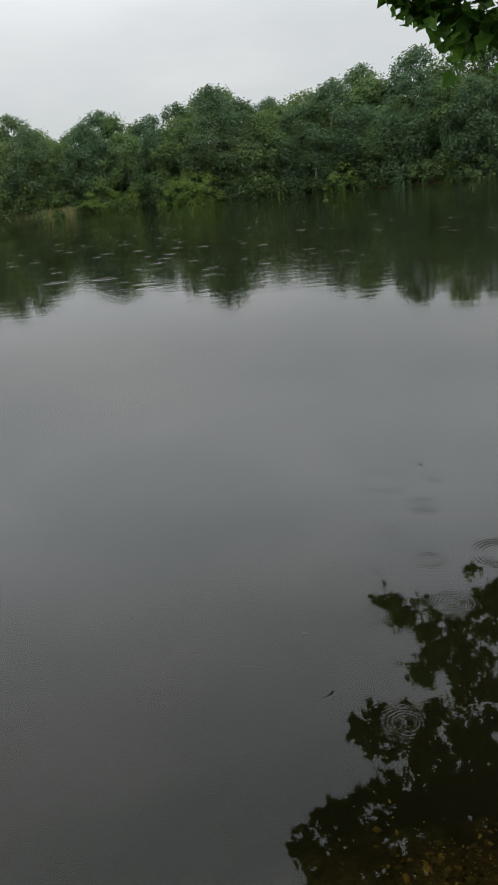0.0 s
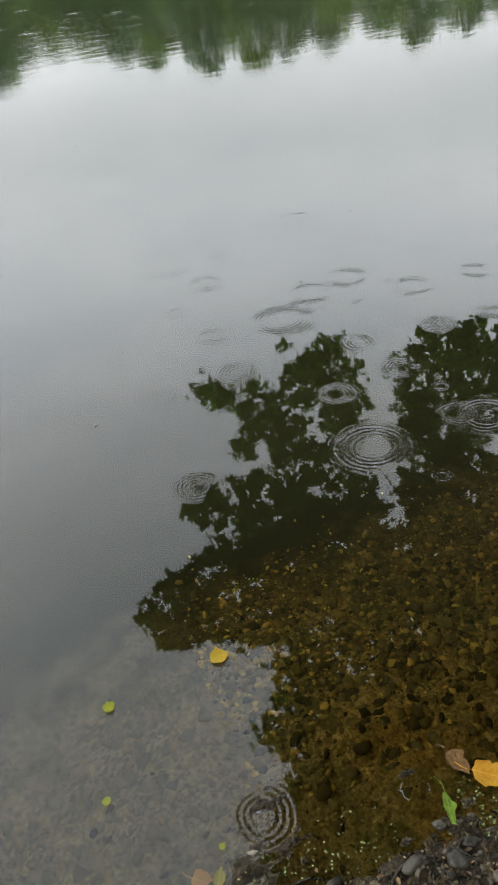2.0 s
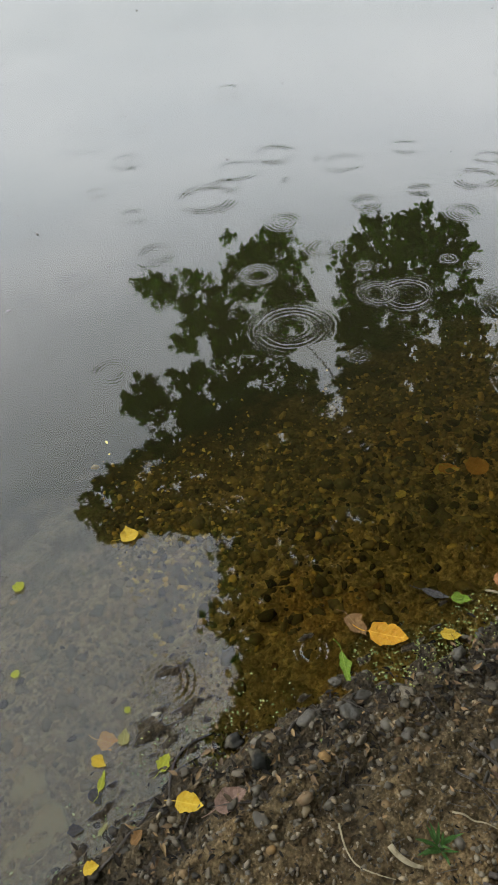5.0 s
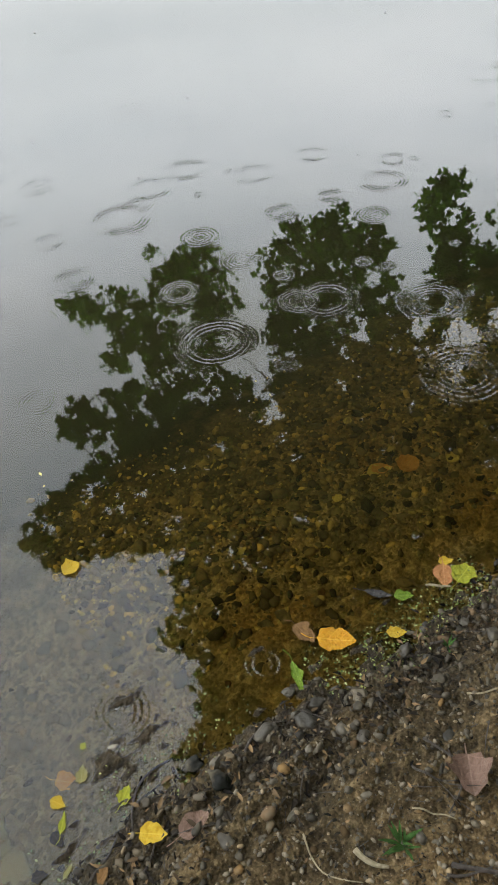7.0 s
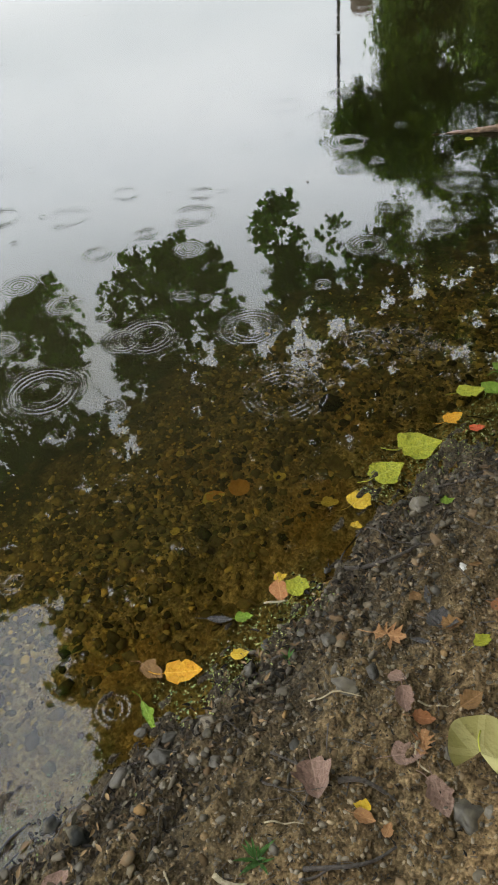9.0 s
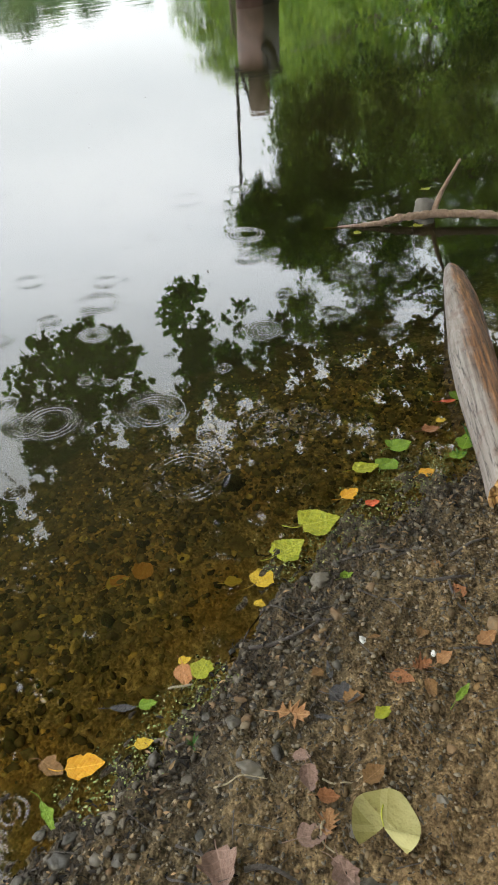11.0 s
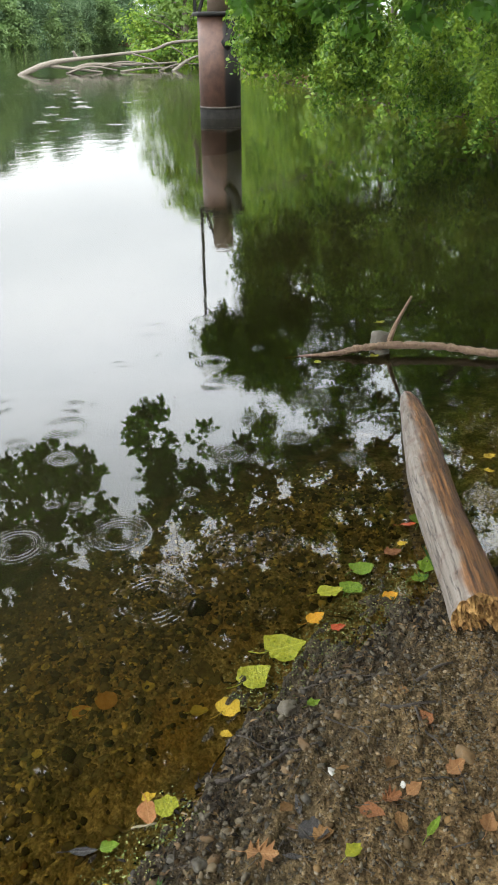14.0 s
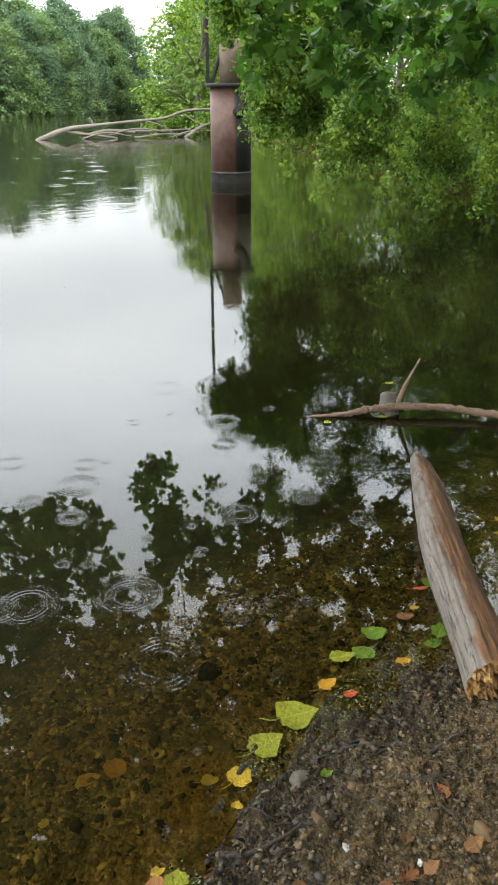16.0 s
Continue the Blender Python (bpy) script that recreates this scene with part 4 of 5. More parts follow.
def snag():
    loc = Vector((3.85, 2.0, 0.0))
    e = base("sunken_branch", loc, "forked driftwood branch poking out of the water", "branch")
    p = smooth_path([(3.40, 1.70, -0.16), (3.66, 1.93, -0.10), (3.80, 2.05, -0.02), (3.87, 2.10, 0.075)], 4)
    v, f = tube(p, [0.076 - 0.0022 * k for k in range(len(p))], 14, 0.4, 2, True, 22)
    part("stub", mesh_of("stub", [tuple(Vector(q) - loc) for q in v], f, M_DEAD), e)
    p = smooth_path([(3.84, 2.02, 0.03), (3.86, 1.99, 0.16), (3.90, 1.93, 0.33)], 4)
    v, f = tube(p, [0.017 - 0.0012 * k for k in range(len(p))], 8, 0.2, 4)
    part("twig", mesh_of("twig", [tuple(Vector(q) - loc) for q in v], f, M_BRANCH), e)
    loc = Vector((3.9, 1.85, 0.0))
    e = base("floating_branch", loc, "long brown stripped branch lying across the water", "branch")
    p = smooth_path([(3.36, 2.42, -0.012), (3.55, 2.2, 0.015), (3.66, 2.11, 0.035), (3.80, 1.97, 0.05), (3.98, 1.74, 0.045), (4.09, 1.50, 0.035), (4.3, 1.1, 0.05), (4.6, 0.6, 0.12)], 12)
    n = len(p)
    v, f = tube(p, [0.005 + 0.016 * min(1, k / (n * 0.25)) + 0.0035 * math.sin(k * 1.9) * math.sin(k * 0.53) for k in range(n)], 14, 0.45, 6, True, 34)
    part("stem", mesh_of("stem", [tuple(Vector(q) - loc) for q in v], f, M_BRANCH), e)


snag()


def far_deadwood():
    loc = Vector((27, 33, 0.0))
    e = base("fallen_dead_tree", loc, "bleached fallen dead tree lying in the lake", "fallen tree")
    p = smooth_path([(22.4, 33.9, -0.1), (23.0, 33.8, 0.12), (24.2, 33.4, 0.48), (25.6, 33.0, 0.62), (27.2, 32.2, 0.78), (29.2, 31.9, 0.92), (30.4, 31.6, 1.25), (32.2, 31.4, 1.32), (34.5, 31.2, 1.2)], 5)
    n = len(p)
    v, f = tube(p, [0.07 + 0.06 * math.sin(math.pi * min(1, k / n * 2.5)) * (1 - k / n * 0.6) for k in range(n)], 10, 0.2, 3, True, 2)
    part("trunk", mesh_of("trunk", [tuple(Vector(q) - loc) for q in v], f, M_DEAD), e)
    for pts, r in ((((24.0, 33.5, 0.35), (25.0, 33.0, 0.20), (26.2, 32.2, 0.02)), 0.09), (((25.0, 33.2, 0.10), (26.0, 32.8, 0.35), (27.4, 32.2, 0.25)), 0.12),
                   (((26.5, 32.6, 0.35), (28.6, 32.0, 0.3), (30.6, 31.5, 0.35)), 0.08), (((27.0, 31.8, 0.02), (28.5, 31.4, 0.15), (30.2, 31.2, 0.12)), 0.06),
                   (((29.4, 30.6, -0.05), (30.6, 30.8, 0.4), (31.8, 31.0, 0.65)), 0.10), (((31.6, 30.0, -0.05), (32.2, 30.3, 0.35), (33.0, 30.8, 0.7)), 0.11),
                   (((25.5, 33.2, 0.6), (25.3, 33.2, 0.95)), 0.10),
                   (((28.0, 32.0, 0.8), (28.6, 31.2, 0.5), (29.0, 30.8, 0.0)), 0.04), (((26.0, 32.9, 0.1), (27.2, 31.9, 0.45), (28.4, 31.0, 0.3)), 0.05), (((29.0, 31.2, 0.0), (30.2, 30.9, 0.3), (31.6, 30.8, 0.25)), 0.05),
                   (((30.2, 31.5, 1.1), (30.6, 31.0, 0.7), (30.8, 30.6, 0.0)), 0.03), (((24.6, 33.0, 0.0), (25.6, 32.4, 0.28), (26.8, 31.8, 0.1)), 0.05)):
        q = smooth_path(pts, 5)
        v, f = tube(q, [r * (1 - 0.5 * k / len(q)) for k in range(len(q))], 7, 0.2, int(r * 100), True, 3)
        part("branch", mesh_of("branch", [tuple(Vector(w) - loc) for w in v], f, M_DEAD), e)


far_deadwood()


def floating_bits():
    """Specks of leaf and bark adrift on the open water."""
    rng = np.random.default_rng(17)
    az, d = np.radians(-16 + 62 * rng.random(70)), 2.6 + 11 * rng.random(70) ** 1.3
    P = np.stack([d * np.sin(az), d * np.cos(az), np.full(70, 0.003)], 1)
    V, F = scatter(OVAL, P, np.tile([0.0, 0.0, 1.0], (70, 1)), 0.012 + 0.016 * rng.random(70), rng, 0.08)
    tagged(part("floating_debris", mesh_of("floating_debris", V, F, M_BARK)), "small dark bits of bark adrift on the lake", "debris", kind="stuff")


floating_bits()

# ---- fallen leaves ----


def dead_leaf_mat(name, a, b, spots, translucent=0.2, rough=0.5):
    """A blade with midrib and side veins along its own axis, blotches and a browned rim."""
    m = Nodes(name)
    o = m.obj()
    x, y, z = m.n("ShaderNodeSeparateXYZ", {"Vector": o}).outputs
    ax = m.math("ABSOLUTE", x)
    f = m.noise(o, 7.0, 6, 0.6)
    g = m.noise(o, 26.0, 4, 0.7)
    col = m.mix(m.ramp(f, [(0.35, (0, 0, 0)), (0.68, (1, 1, 1))]), a, b)
    col = m.mix(m.ramp(g, [(0.60, (0, 0, 0)), (0.70, (0.8, 0.8, 0.8))]), col, spots)
    side = m.math("PINGPONG", m.math("MULTIPLY", m.math("SUBTRACT", y, m.math("MULTIPLY", ax, 0.75)), 7.0), 0.5)
    vein = m.math("MAXIMUM", m.math("LESS_THAN", ax, 0.014), m.math("MULTIPLY", m.math("LESS_THAN", side, 0.06), 0.6))
    col = m.mix(m.math("MULTIPLY", vein, 0.45), col, tuple(min(1, c * 1.35 + 0.03) for c in b))
    nrm = m.bump(m.math("ADD", m.math("MULTIPLY", vein, 0.5), f), 0.5, 0.05)
    p = m.principled(col, rough, nrm, spec=0.2)
    tr = m.n("ShaderNodeBsdfTranslucent", {"Color": col}).outputs[0]
    return m.done(m.n("ShaderNodeMixShader", {0: translucent, 1: p, 2: tr}).outputs[0])


LEAF_MATS = {
    "orange": dead_leaf_mat("orange_leaf", (0.424, 0.184, 0.00821), (0.465, 0.246, 0.0137), (0.137, 0.0479, 0.00821)),
    "amber": dead_leaf_mat("amber_leaf", (0.367, 0.22, 0.00918), (0.404, 0.281, 0.0245), (0.184, 0.0859, 0.0122)),
    "lime": dead_leaf_mat("lime_leaf", (0.165, 0.185, 0.010), (0.28, 0.265, 0.018), (0.14, 0.09, 0.012)),
    "green": dead_leaf_mat("green_leaf", (0.085, 0.145, 0.008), (0.13, 0.19, 0.014), (0.0518, 0.069, 0.013)),
    "pale": dead_leaf_mat("pale_yellow_leaf", (0.173, 0.147, 0.0432), (0.224, 0.199, 0.0732), (0.112, 0.0864, 0.0259)),
    "salmon": dead_leaf_mat("salmon_leaf", (0.275, 0.111, 0.0367), (0.337, 0.159, 0.0612), (0.159, 0.0612, 0.0184)),
    "tan": dead_leaf_mat("tan_leaf", (0.196, 0.092, 0.0317), (0.265, 0.138, 0.0576), (0.104, 0.0461, 0.0173)),
    "pink": dead_leaf_mat("pinkish_brown_leaf", (0.12, 0.07, 0.0492), (0.171, 0.107, 0.0778), (0.0674, 0.0415, 0.0285), 0.08),
    "rust": dead_leaf_mat("rust_leaf", (0.147, 0.0551, 0.0184), (0.202, 0.0859, 0.0306), (0.0673, 0.0275, 0.0122)),
    "red": dead_leaf_mat("red_leaf", (0.346, 0.0432, 0.0144), (0.396, 0.101, 0.0288), (0.18, 0.0288, 0.0144)),
    "brown": dead_leaf_mat("brown_leaf", (0.122, 0.0612, 0.018), (0.173, 0.0936, 0.0324), (0.0576, 0.0288, 0.0108)),
    "olive": dead_leaf_mat("sunken_olive_leaf", (0.78, 0.62, 0.16), (0.92, 0.78, 0.25), (0.40, 0.30, 0.10)),
    "ochre": dead_leaf_mat("sunken_ochre_leaf", (0.80, 0.42, 0.12), (0.90, 0.55, 0.20), (0.40, 0.20, 0.08)),
    "dark": dead_leaf_mat("rotten_dark_leaf", (0.013, 0.0115, 0.0108), (0.036, 0.031, 0.0274), (0.00864, 0.0072, 0.0072), 0.0, 0.35),
}
LEAF_WORDS = {"orange": "orange-yellow", "amber": "amber-yellow", "lime": "yellow-green", "green": "green", "pale": "pale yellow", "salmon": "salmon-orange", "tan": "tan-orange",
              "pink": "pinkish-brown", "rust": "rust-brown", "red": "red", "brown": "brown", "olive": "olive-yellow", "ochre": "ochre-brown", "dark": "rotten dark"}
SHAPES = {
    "broad": [(0, 0), (0.10, 0.04), (0.22, 0.10), (0.30, 0.22), (0.35, 0.34), (0.33, 0.46), (0.30, 0.58), (0.23, 0.70), (0.15, 0.83), (0.07, 0.92), (0, 1)],
    "round": [(0, 0.04), (0.16, 0.03), (0.32, 0.12), (0.43, 0.28), (0.46, 0.46), (0.43, 0.64), (0.32, 0.80), (0.17, 0.93), (0, 0.98)],
    "heart": [(0, 0.10), (0.08, 0.01), (0.22, 0.00), (0.36, 0.08), (0.44, 0.22), (0.44, 0.38), (0.38, 0.55), (0.28, 0.72), (0.14, 0.88), (0, 1)],
    "lance": [(0, 0), (0.07, 0.10), (0.13, 0.25), (0.15, 0.42), (0.14, 0.58), (0.10, 0.76), (0.05, 0.90), (0, 1)],
    "oak": [(0, 0), (0.07, 0.10), (0.24, 0.14), (0.12, 0.24), (0.38, 0.38), (0.16, 0.42), (0.44, 0.62), (0.17, 0.60), (0.32, 0.82), (0.12, 0.78), (0.13, 0.93), (0, 1)],
}
LEAF_RNG = np.random.default_rng(63)


def leaf_blade(shape, mat, curl, fold):
    """A blade of two rings round the midrib, cupped and waved, a millimetre or two thick at its scale."""
    half = SHAPES[shape]
    ring = half + [(-x, y) for x, y in half[::-1] if x > 0]
    ring = [(x * (1 + 0.12 * LEAF_RNG.normal()), y + 0.018 * LEAF_RNG.normal()) for x, y in ring]
    if shape != "oak":
        ring = [(q.x * (1 + 0.02 * LEAF_RNG.normal()), q.y) for q in smooth_path([(x, y, 0) for x, y in ring + ring[:1]], 3)[:-1]]
    ph = LEAF_RNG.random() * 6.283

    def lift(x, y):
        return fold * abs(x) + curl * ((y - 0.45) ** 2 + 1.6 * x * x) + 0.035 * math.sin(9 * y + ph) * abs(x) * 2

    n = len(ring)
    verts = [(x, y, lift(x, y)) for x, y in ring]
    verts += [(x * 0.5, 0.45 + (y - 0.45) * 0.62, lift(x * 0.5, 0.45 + (y - 0.45) * 0.62)) for x, y in ring]
    verts.append((0, 0.45, lift(0, 0.45)))
    faces = [(i, (i + 1) % n, n + (i + 1) % n, n + i) for i in range(n)] + [(n + i, n + (i + 1) % n, 2 * n) for i in range(n)]
    return mesh_of("leaf_blade", verts, faces, mat)


def fallen_leaf(x, y, length, heading, shape, colour, state):
    z = height_at(x, y)
    flat = 0.35 if state == "floating" else 1.0
    curl, fold = flat * (0.15 + 0.55 * LEAF_RNG.random()), flat * (0.05 + 0.35 * LEAF_RNG.random())
    if length > 0.09 and state == "shore":
        curl, fold = 0.9, 0.55
    if state == "floating":
        z = 0.0035
        m = pose(x, y, z, 0, 0, heading)
    elif state == "sunken":
        m = pose(x, y, z + 0.006, 4, 5, heading)
    else:
        a = radians(heading)
        tip = height_at(x - length * math.sin(a), y + length * math.cos(a))
        m = pose(x, y, max(z, 0) + 0.008, math.degrees(math.atan2(tip - z, length)) + 3 * LEAF_RNG.normal(), 5 * LEAF_RNG.normal(), heading)
    where = {"floating": "floating at the water's edge", "sunken": "sunken on the lake bed", "shore": "lying on the muddy shore"}[state]
    ob = part("fallen_leaf", leaf_blade(shape, LEAF_MATS[colour], curl, fold), None, "", m @ Matrix.Diagonal((length, length, length, 1)))
    tagged(ob, LEAF_WORDS[colour] + " fallen leaf " + where, "leaf", "fallen leaves")
    if length > 0.04:
        q = smooth_path([(0, 0.05, 0.01), (0.02, -0.18, 0.03), (0.08 * LEAF_RNG.normal(), -0.42, 0.01)], 3)
        v, f = tube(q, [0.014] * len(q), 5)
        part("stalk", mesh_of("stalk", v, f, LEAF_MATS[colour]), ob)
    return ob


fallen_leaf(0.506, 0.859, 0.091, -128, "broad", "orange", "floating")
fallen_leaf(0.482, 0.916, 0.066, -168, "broad", "brown", "floating")
fallen_leaf(0.650, 0.788, 0.046, -123, "broad", "amber", "floating")
fallen_leaf(0.428, 0.838, 0.081, 166, "lance", "green", "floating")
fallen_leaf(0.877, 0.870, 0.069, 146, "broad", "salmon", "floating")
fallen_leaf(0.871, 0.880, 0.038, -110, "broad", "amber", "floating")
fallen_leaf(0.872, 0.811, 0.063, -69, "round", "lime", "floating")
fallen_leaf(0.723, 0.860, 0.047, -124, "broad", "green", "floating")
fallen_leaf(0.672, 0.908, 0.068, -137, "lance", "dark", "floating")
fallen_leaf(1.192, 0.917, 0.071, -97, "round", "amber", "floating")
fallen_leaf(1.147, 0.872, 0.035, -160, "broad", "amber", "floating")
fallen_leaf(1.313, 0.945, 0.107, -102, "heart", "lime", "floating")
fallen_leaf(1.459, 0.970, 0.127, -121, "heart", "lime", "floating")
fallen_leaf(1.643, 0.954, 0.072, -102, "broad", "orange", "floating")
fallen_leaf(1.669, 0.880, 0.049, -122, "broad", "red", "floating")
fallen_leaf(1.777, 1.013, 0.092, -124, "broad", "lime", "floating")
fallen_leaf(1.841, 0.945, 0.067, -79, "round", "green", "floating")
fallen_leaf(1.155, 0.997, 0.054, -137, "broad", "olive", "sunken")
fallen_leaf(1.002, 1.198, 0.066, -62, "round", "ochre", "sunken")
fallen_leaf(0.933, 1.273, 0.072, -114, "broad", "olive", "sunken")
fallen_leaf(1.123, 1.158, 0.038, -99, "round", "olive", "sunken")
fallen_leaf(0.918, 0.584, 0.082, -146, "oak", "tan", "shore")
fallen_leaf(0.597, 0.449, 0.102, 149, "broad", "pink", "shore")
fallen_leaf(0.863, 0.482, 0.050, -171, "broad", "pink", "shore")
fallen_leaf(0.847, 0.434, 0.062, 140, "broad", "pink", "shore")
fallen_leaf(0.813, 0.377, 0.048, -140, "broad", "rust", "shore")
fallen_leaf(0.719, 0.352, 0.071, -126, "broad", "pink", "shore")
fallen_leaf(0.738, 0.274, 0.060, 171, "broad", "pink", "shore")
fallen_leaf(0.581, 0.322, 0.043, -151, "broad", "tan", "shore")
fallen_leaf(1.042, 0.394, 0.039, -122, "broad", "lime", "shore")
fallen_leaf(1.040, 0.519, 0.087, -168, "broad", "dark", "shore")
fallen_leaf(0.848, 0.299, 0.064, -132, "broad", "rust", "shore")
fallen_leaf(1.901, 0.832, 0.061, -112, "broad", "orange", "floating")
fallen_leaf(1.951, 0.990, 0.087, -117, "heart", "green", "floating")
fallen_leaf(1.852, 0.931, 0.063, -84, "round", "green", "floating")
fallen_leaf(2.193, 0.954, 0.040, -123, "broad", "amber", "floating")
fallen_leaf(2.112, 0.960, 0.069, -123, "broad", "rust", "floating")
fallen_leaf(2.307, 1.011, 0.067, -130, "lance", "red", "floating")
fallen_leaf(2.351, 0.960, 0.081, -77, "round", "green", "floating")
fallen_leaf(2.111, 0.797, 0.102, -74, "broad", "green", "floating")
fallen_leaf(2.046, 0.808, 0.069, -118, "broad", "green", "floating")
fallen_leaf(1.377, 0.325, 0.055, -106, "broad", "tan", "shore")
fallen_leaf(1.260, 0.370, 0.046, -108, "broad", "tan", "shore")
fallen_leaf(1.355, 0.737, 0.042, -111, "broad", "green", "shore")
fallen_leaf(2.700, 1.163, 0.070, -133, "broad", "olive", "sunken")
fallen_leaf(3.387, 2.232, 0.045, -139, "round", "lime", "floating")
fallen_leaf(3.667, 2.036, 0.064, -125, "broad", "lime", "floating")
fallen_leaf(4.186, 2.322, 0.068, -117, "broad", "lime", "floating")
fallen_leaf(1.164, 0.438, 0.070, -179, "broad", "rust", "shore")
fallen_leaf(1.193, 0.281, 0.058, -90, "lance", "green", "shore")
fallen_leaf(1.038, 0.391, 0.045, -102, "broad", "lime", "shore")
fallen_leaf(3.001, 0.998, 0.061, -113, "broad", "amber", "floating")
fallen_leaf(2.899, 0.954, 0.046, -160, "broad", "amber", "floating")
fallen_leaf(1.276, 0.183, 0.057, -80, "broad", "tan", "shore")
fallen_leaf(-0.151, 0.828, 0.038, -141, "broad", "amber", "floating")
fallen_leaf(-0.154, 0.752, 0.044, -30, "lance", "lime", "floating")
fallen_leaf(-0.085, 0.827, 0.038, -25, "broad", "pale", "floating")
fallen_leaf(-0.133, 0.875, 0.060, -130, "broad", "ochre", "sunken")
fallen_leaf(-0.029, 0.745, 0.041, -49, "broad", "lime", "floating")
fallen_leaf(-0.012, 0.666, 0.061, -127, "broad", "amber", "shore")
fallen_leaf(0.052, 0.618, 0.069, -82, "broad", "pink", "shore")
fallen_leaf(-0.166, 0.765, 0.038, -165, "broad", "dark", "floating")
fallen_leaf(-0.227, 0.704, 0.033, -104, "broad", "dark", "floating")
fallen_leaf(-0.174, 0.672, 0.032, -54, "lance", "pale", "floating")
fallen_leaf(-0.114, 0.626, 0.033, -69, "broad", "brown", "shore")
fallen_leaf(-0.211, 0.619, 0.037, -103, "broad", "amber", "shore")
fallen_leaf(0.046, 1.369, 0.050, -90, "round", "amber", "floating")
fallen_leaf(-0.243, 1.323, 0.032, -62, "round", "lime", "floating")
fallen_leaf(-0.061, 0.894, 0.016, -47, "round", "lime", "floating")
fallen_leaf(-0.279, 1.080, 0.022, -39, "round", "lime", "floating")
fallen_leaf(0.663, 1.089, 0.033, -108, "broad", "olive", "sunken")
fallen_leaf(1.000, 1.500, 0.029, -104, "round", "olive", "sunken")
fallen_leaf(0.471, 1.209, 0.034, -83, "broad", "olive", "sunken")
fallen_leaf(0.781, 1.216, 0.030, -82, "round", "olive", "sunken")
fallen_leaf(0.948, 1.275, 0.060, -117, "broad", "ochre", "sunken")
fallen_leaf(1.022, 1.224, 0.047, -146, "round", "ochre", "sunken")

# brown leaves decaying on the sandy mud
for x, y, size, turn, shape, colour in ((0.760, 0.311, 0.060, -60, "oak", "tan"), (0.743, 0.260, 0.070, 150, "broad", "pink"), (0.898, 0.320, 0.060, -100, "broad", "brown"),
                                        (1.037, 0.480, 0.055, -150, "broad", "brown"), (1.075, 0.573, 0.040, 80, "broad", "brown"), (1.205, 0.409, 0.055, -120, "oak", "rust"),
                                        (1.195, 0.357, 0.050, 140, "broad", "brown"), (0.611, 0.304, 0.035, 30, "broad", "amber"), (0.595, 0.255, 0.030, -70, "broad", "tan"),
                                        (0.985, 0.470, 0.050, 20, "lance", "dark"), (1.070, 0.540, 0.055, -40, "lance", "dark"), (1.330, 0.450, 0.045, 100, "broad", "brown"),
                                        (1.480, 0.430, 0.050, -30, "broad", "rust"), (1.240, 0.520, 0.040, 60, "lance", "brown"), (1.560, 0.560, 0.045, 120, "broad", "brown")):
    fallen_leaf(x, y, size, turn, shape, colour, "shore")


def folded_round_leaf(x, y, radius):
    """A round leaf on the mud: notched to the stalk, one flap folded over onto the blade."""
    verts, faces = [], []
    rings, seg = 7, 52
    for j in range(rings + 1):
        for k in range(seg + 1):
            deg = 212 + 319 * k / seg
            q = radius * max(0.02, j / rings) * (1 + 0.03 * math.sin(math.radians(deg) * 5))
            z = 0.010 + 0.30 * q * q / radius + 0.05 * q * math.sin(math.radians(deg) * 3 + 1)
            if deg < 250:
                z += 0.022 * (j / rings) * math.sin(math.radians((250 - deg) / 38 * 120))
                deg = 500 - deg
            a = math.radians(deg)
            verts.append((q * math.cos(a), q * math.sin(a), z))
    for j in range(rings):
        for k in range(seg):
            o = j * (seg + 1) + k
            faces.append((o, o + 1, o + seg + 2, o + seg + 1))
    ob = part("fallen_leaf", mesh_of("leaf_blade", verts, faces, LEAF_MATS["pale"]), None, "", pose(x, y, height_at(x, y) + 0.004, 4, 3, 0))
    tagged(ob, "large pale yellow round leaf folded over on the mud", "leaf", "fallen leaves")
    q = smooth_path([(0, 0, 0.012), (0.012, 0.016, 0.022), (0.028, 0.024, 0.026)], 4)
    v, f = tube(q, [0.0017] * len(q), 6)
    part("stalk", mesh_of("stalk", v, f, LEAF_MATS["lime"]), ob)


folded_round_leaf(0.845, 0.235, 0.068)

# ---- stones ----


def pebble_mesh(seed, sub, mat, smooth=True):
    bm = bmesh.new()
    bmesh.ops.create_icosphere(bm, subdivisions=sub, radius=1.0)
    r = np.random.default_rng(seed)
    sx, sy, sz = 1.0, 0.55 + 0.35 * r.random(), 0.34 + 0.25 * r.random()
    for v in bm.verts:
        k = 1 + 0.55 * noise.noise(v.co * 1.3 + Vector((seed * 3.7, 0, 0))) + 0.20 * noise.noise(v.co * 2.6 + Vector((0, seed * 1.7, 0)))
        v.co = Vector((v.co.x * sx * k, v.co.y * sy * k, v.co.z * sz * k))
    me = bpy.data.meshes.new("pebble")
    bm.to_mesh(me)
    bm.free()
    me.materials.append(mat)
    me.polygons.foreach_set("use_smooth", [smooth] * len(me.polygons))
    return me


M_TANSTONE = stone_mat("tan_stone", (0.085, 0.052, 0.026), (0.15, 0.10, 0.055), 0.6)
M_BEDDARK = stone_mat("dark_bed_stone", (0.035, 0.032, 0.022), (0.30, 0.26, 0.15), 0.6)
M_PALESTONE = stone_mat("pale_flat_stone", (0.30, 0.29, 0.22), (0.42, 0.40, 0.30), 0.55)


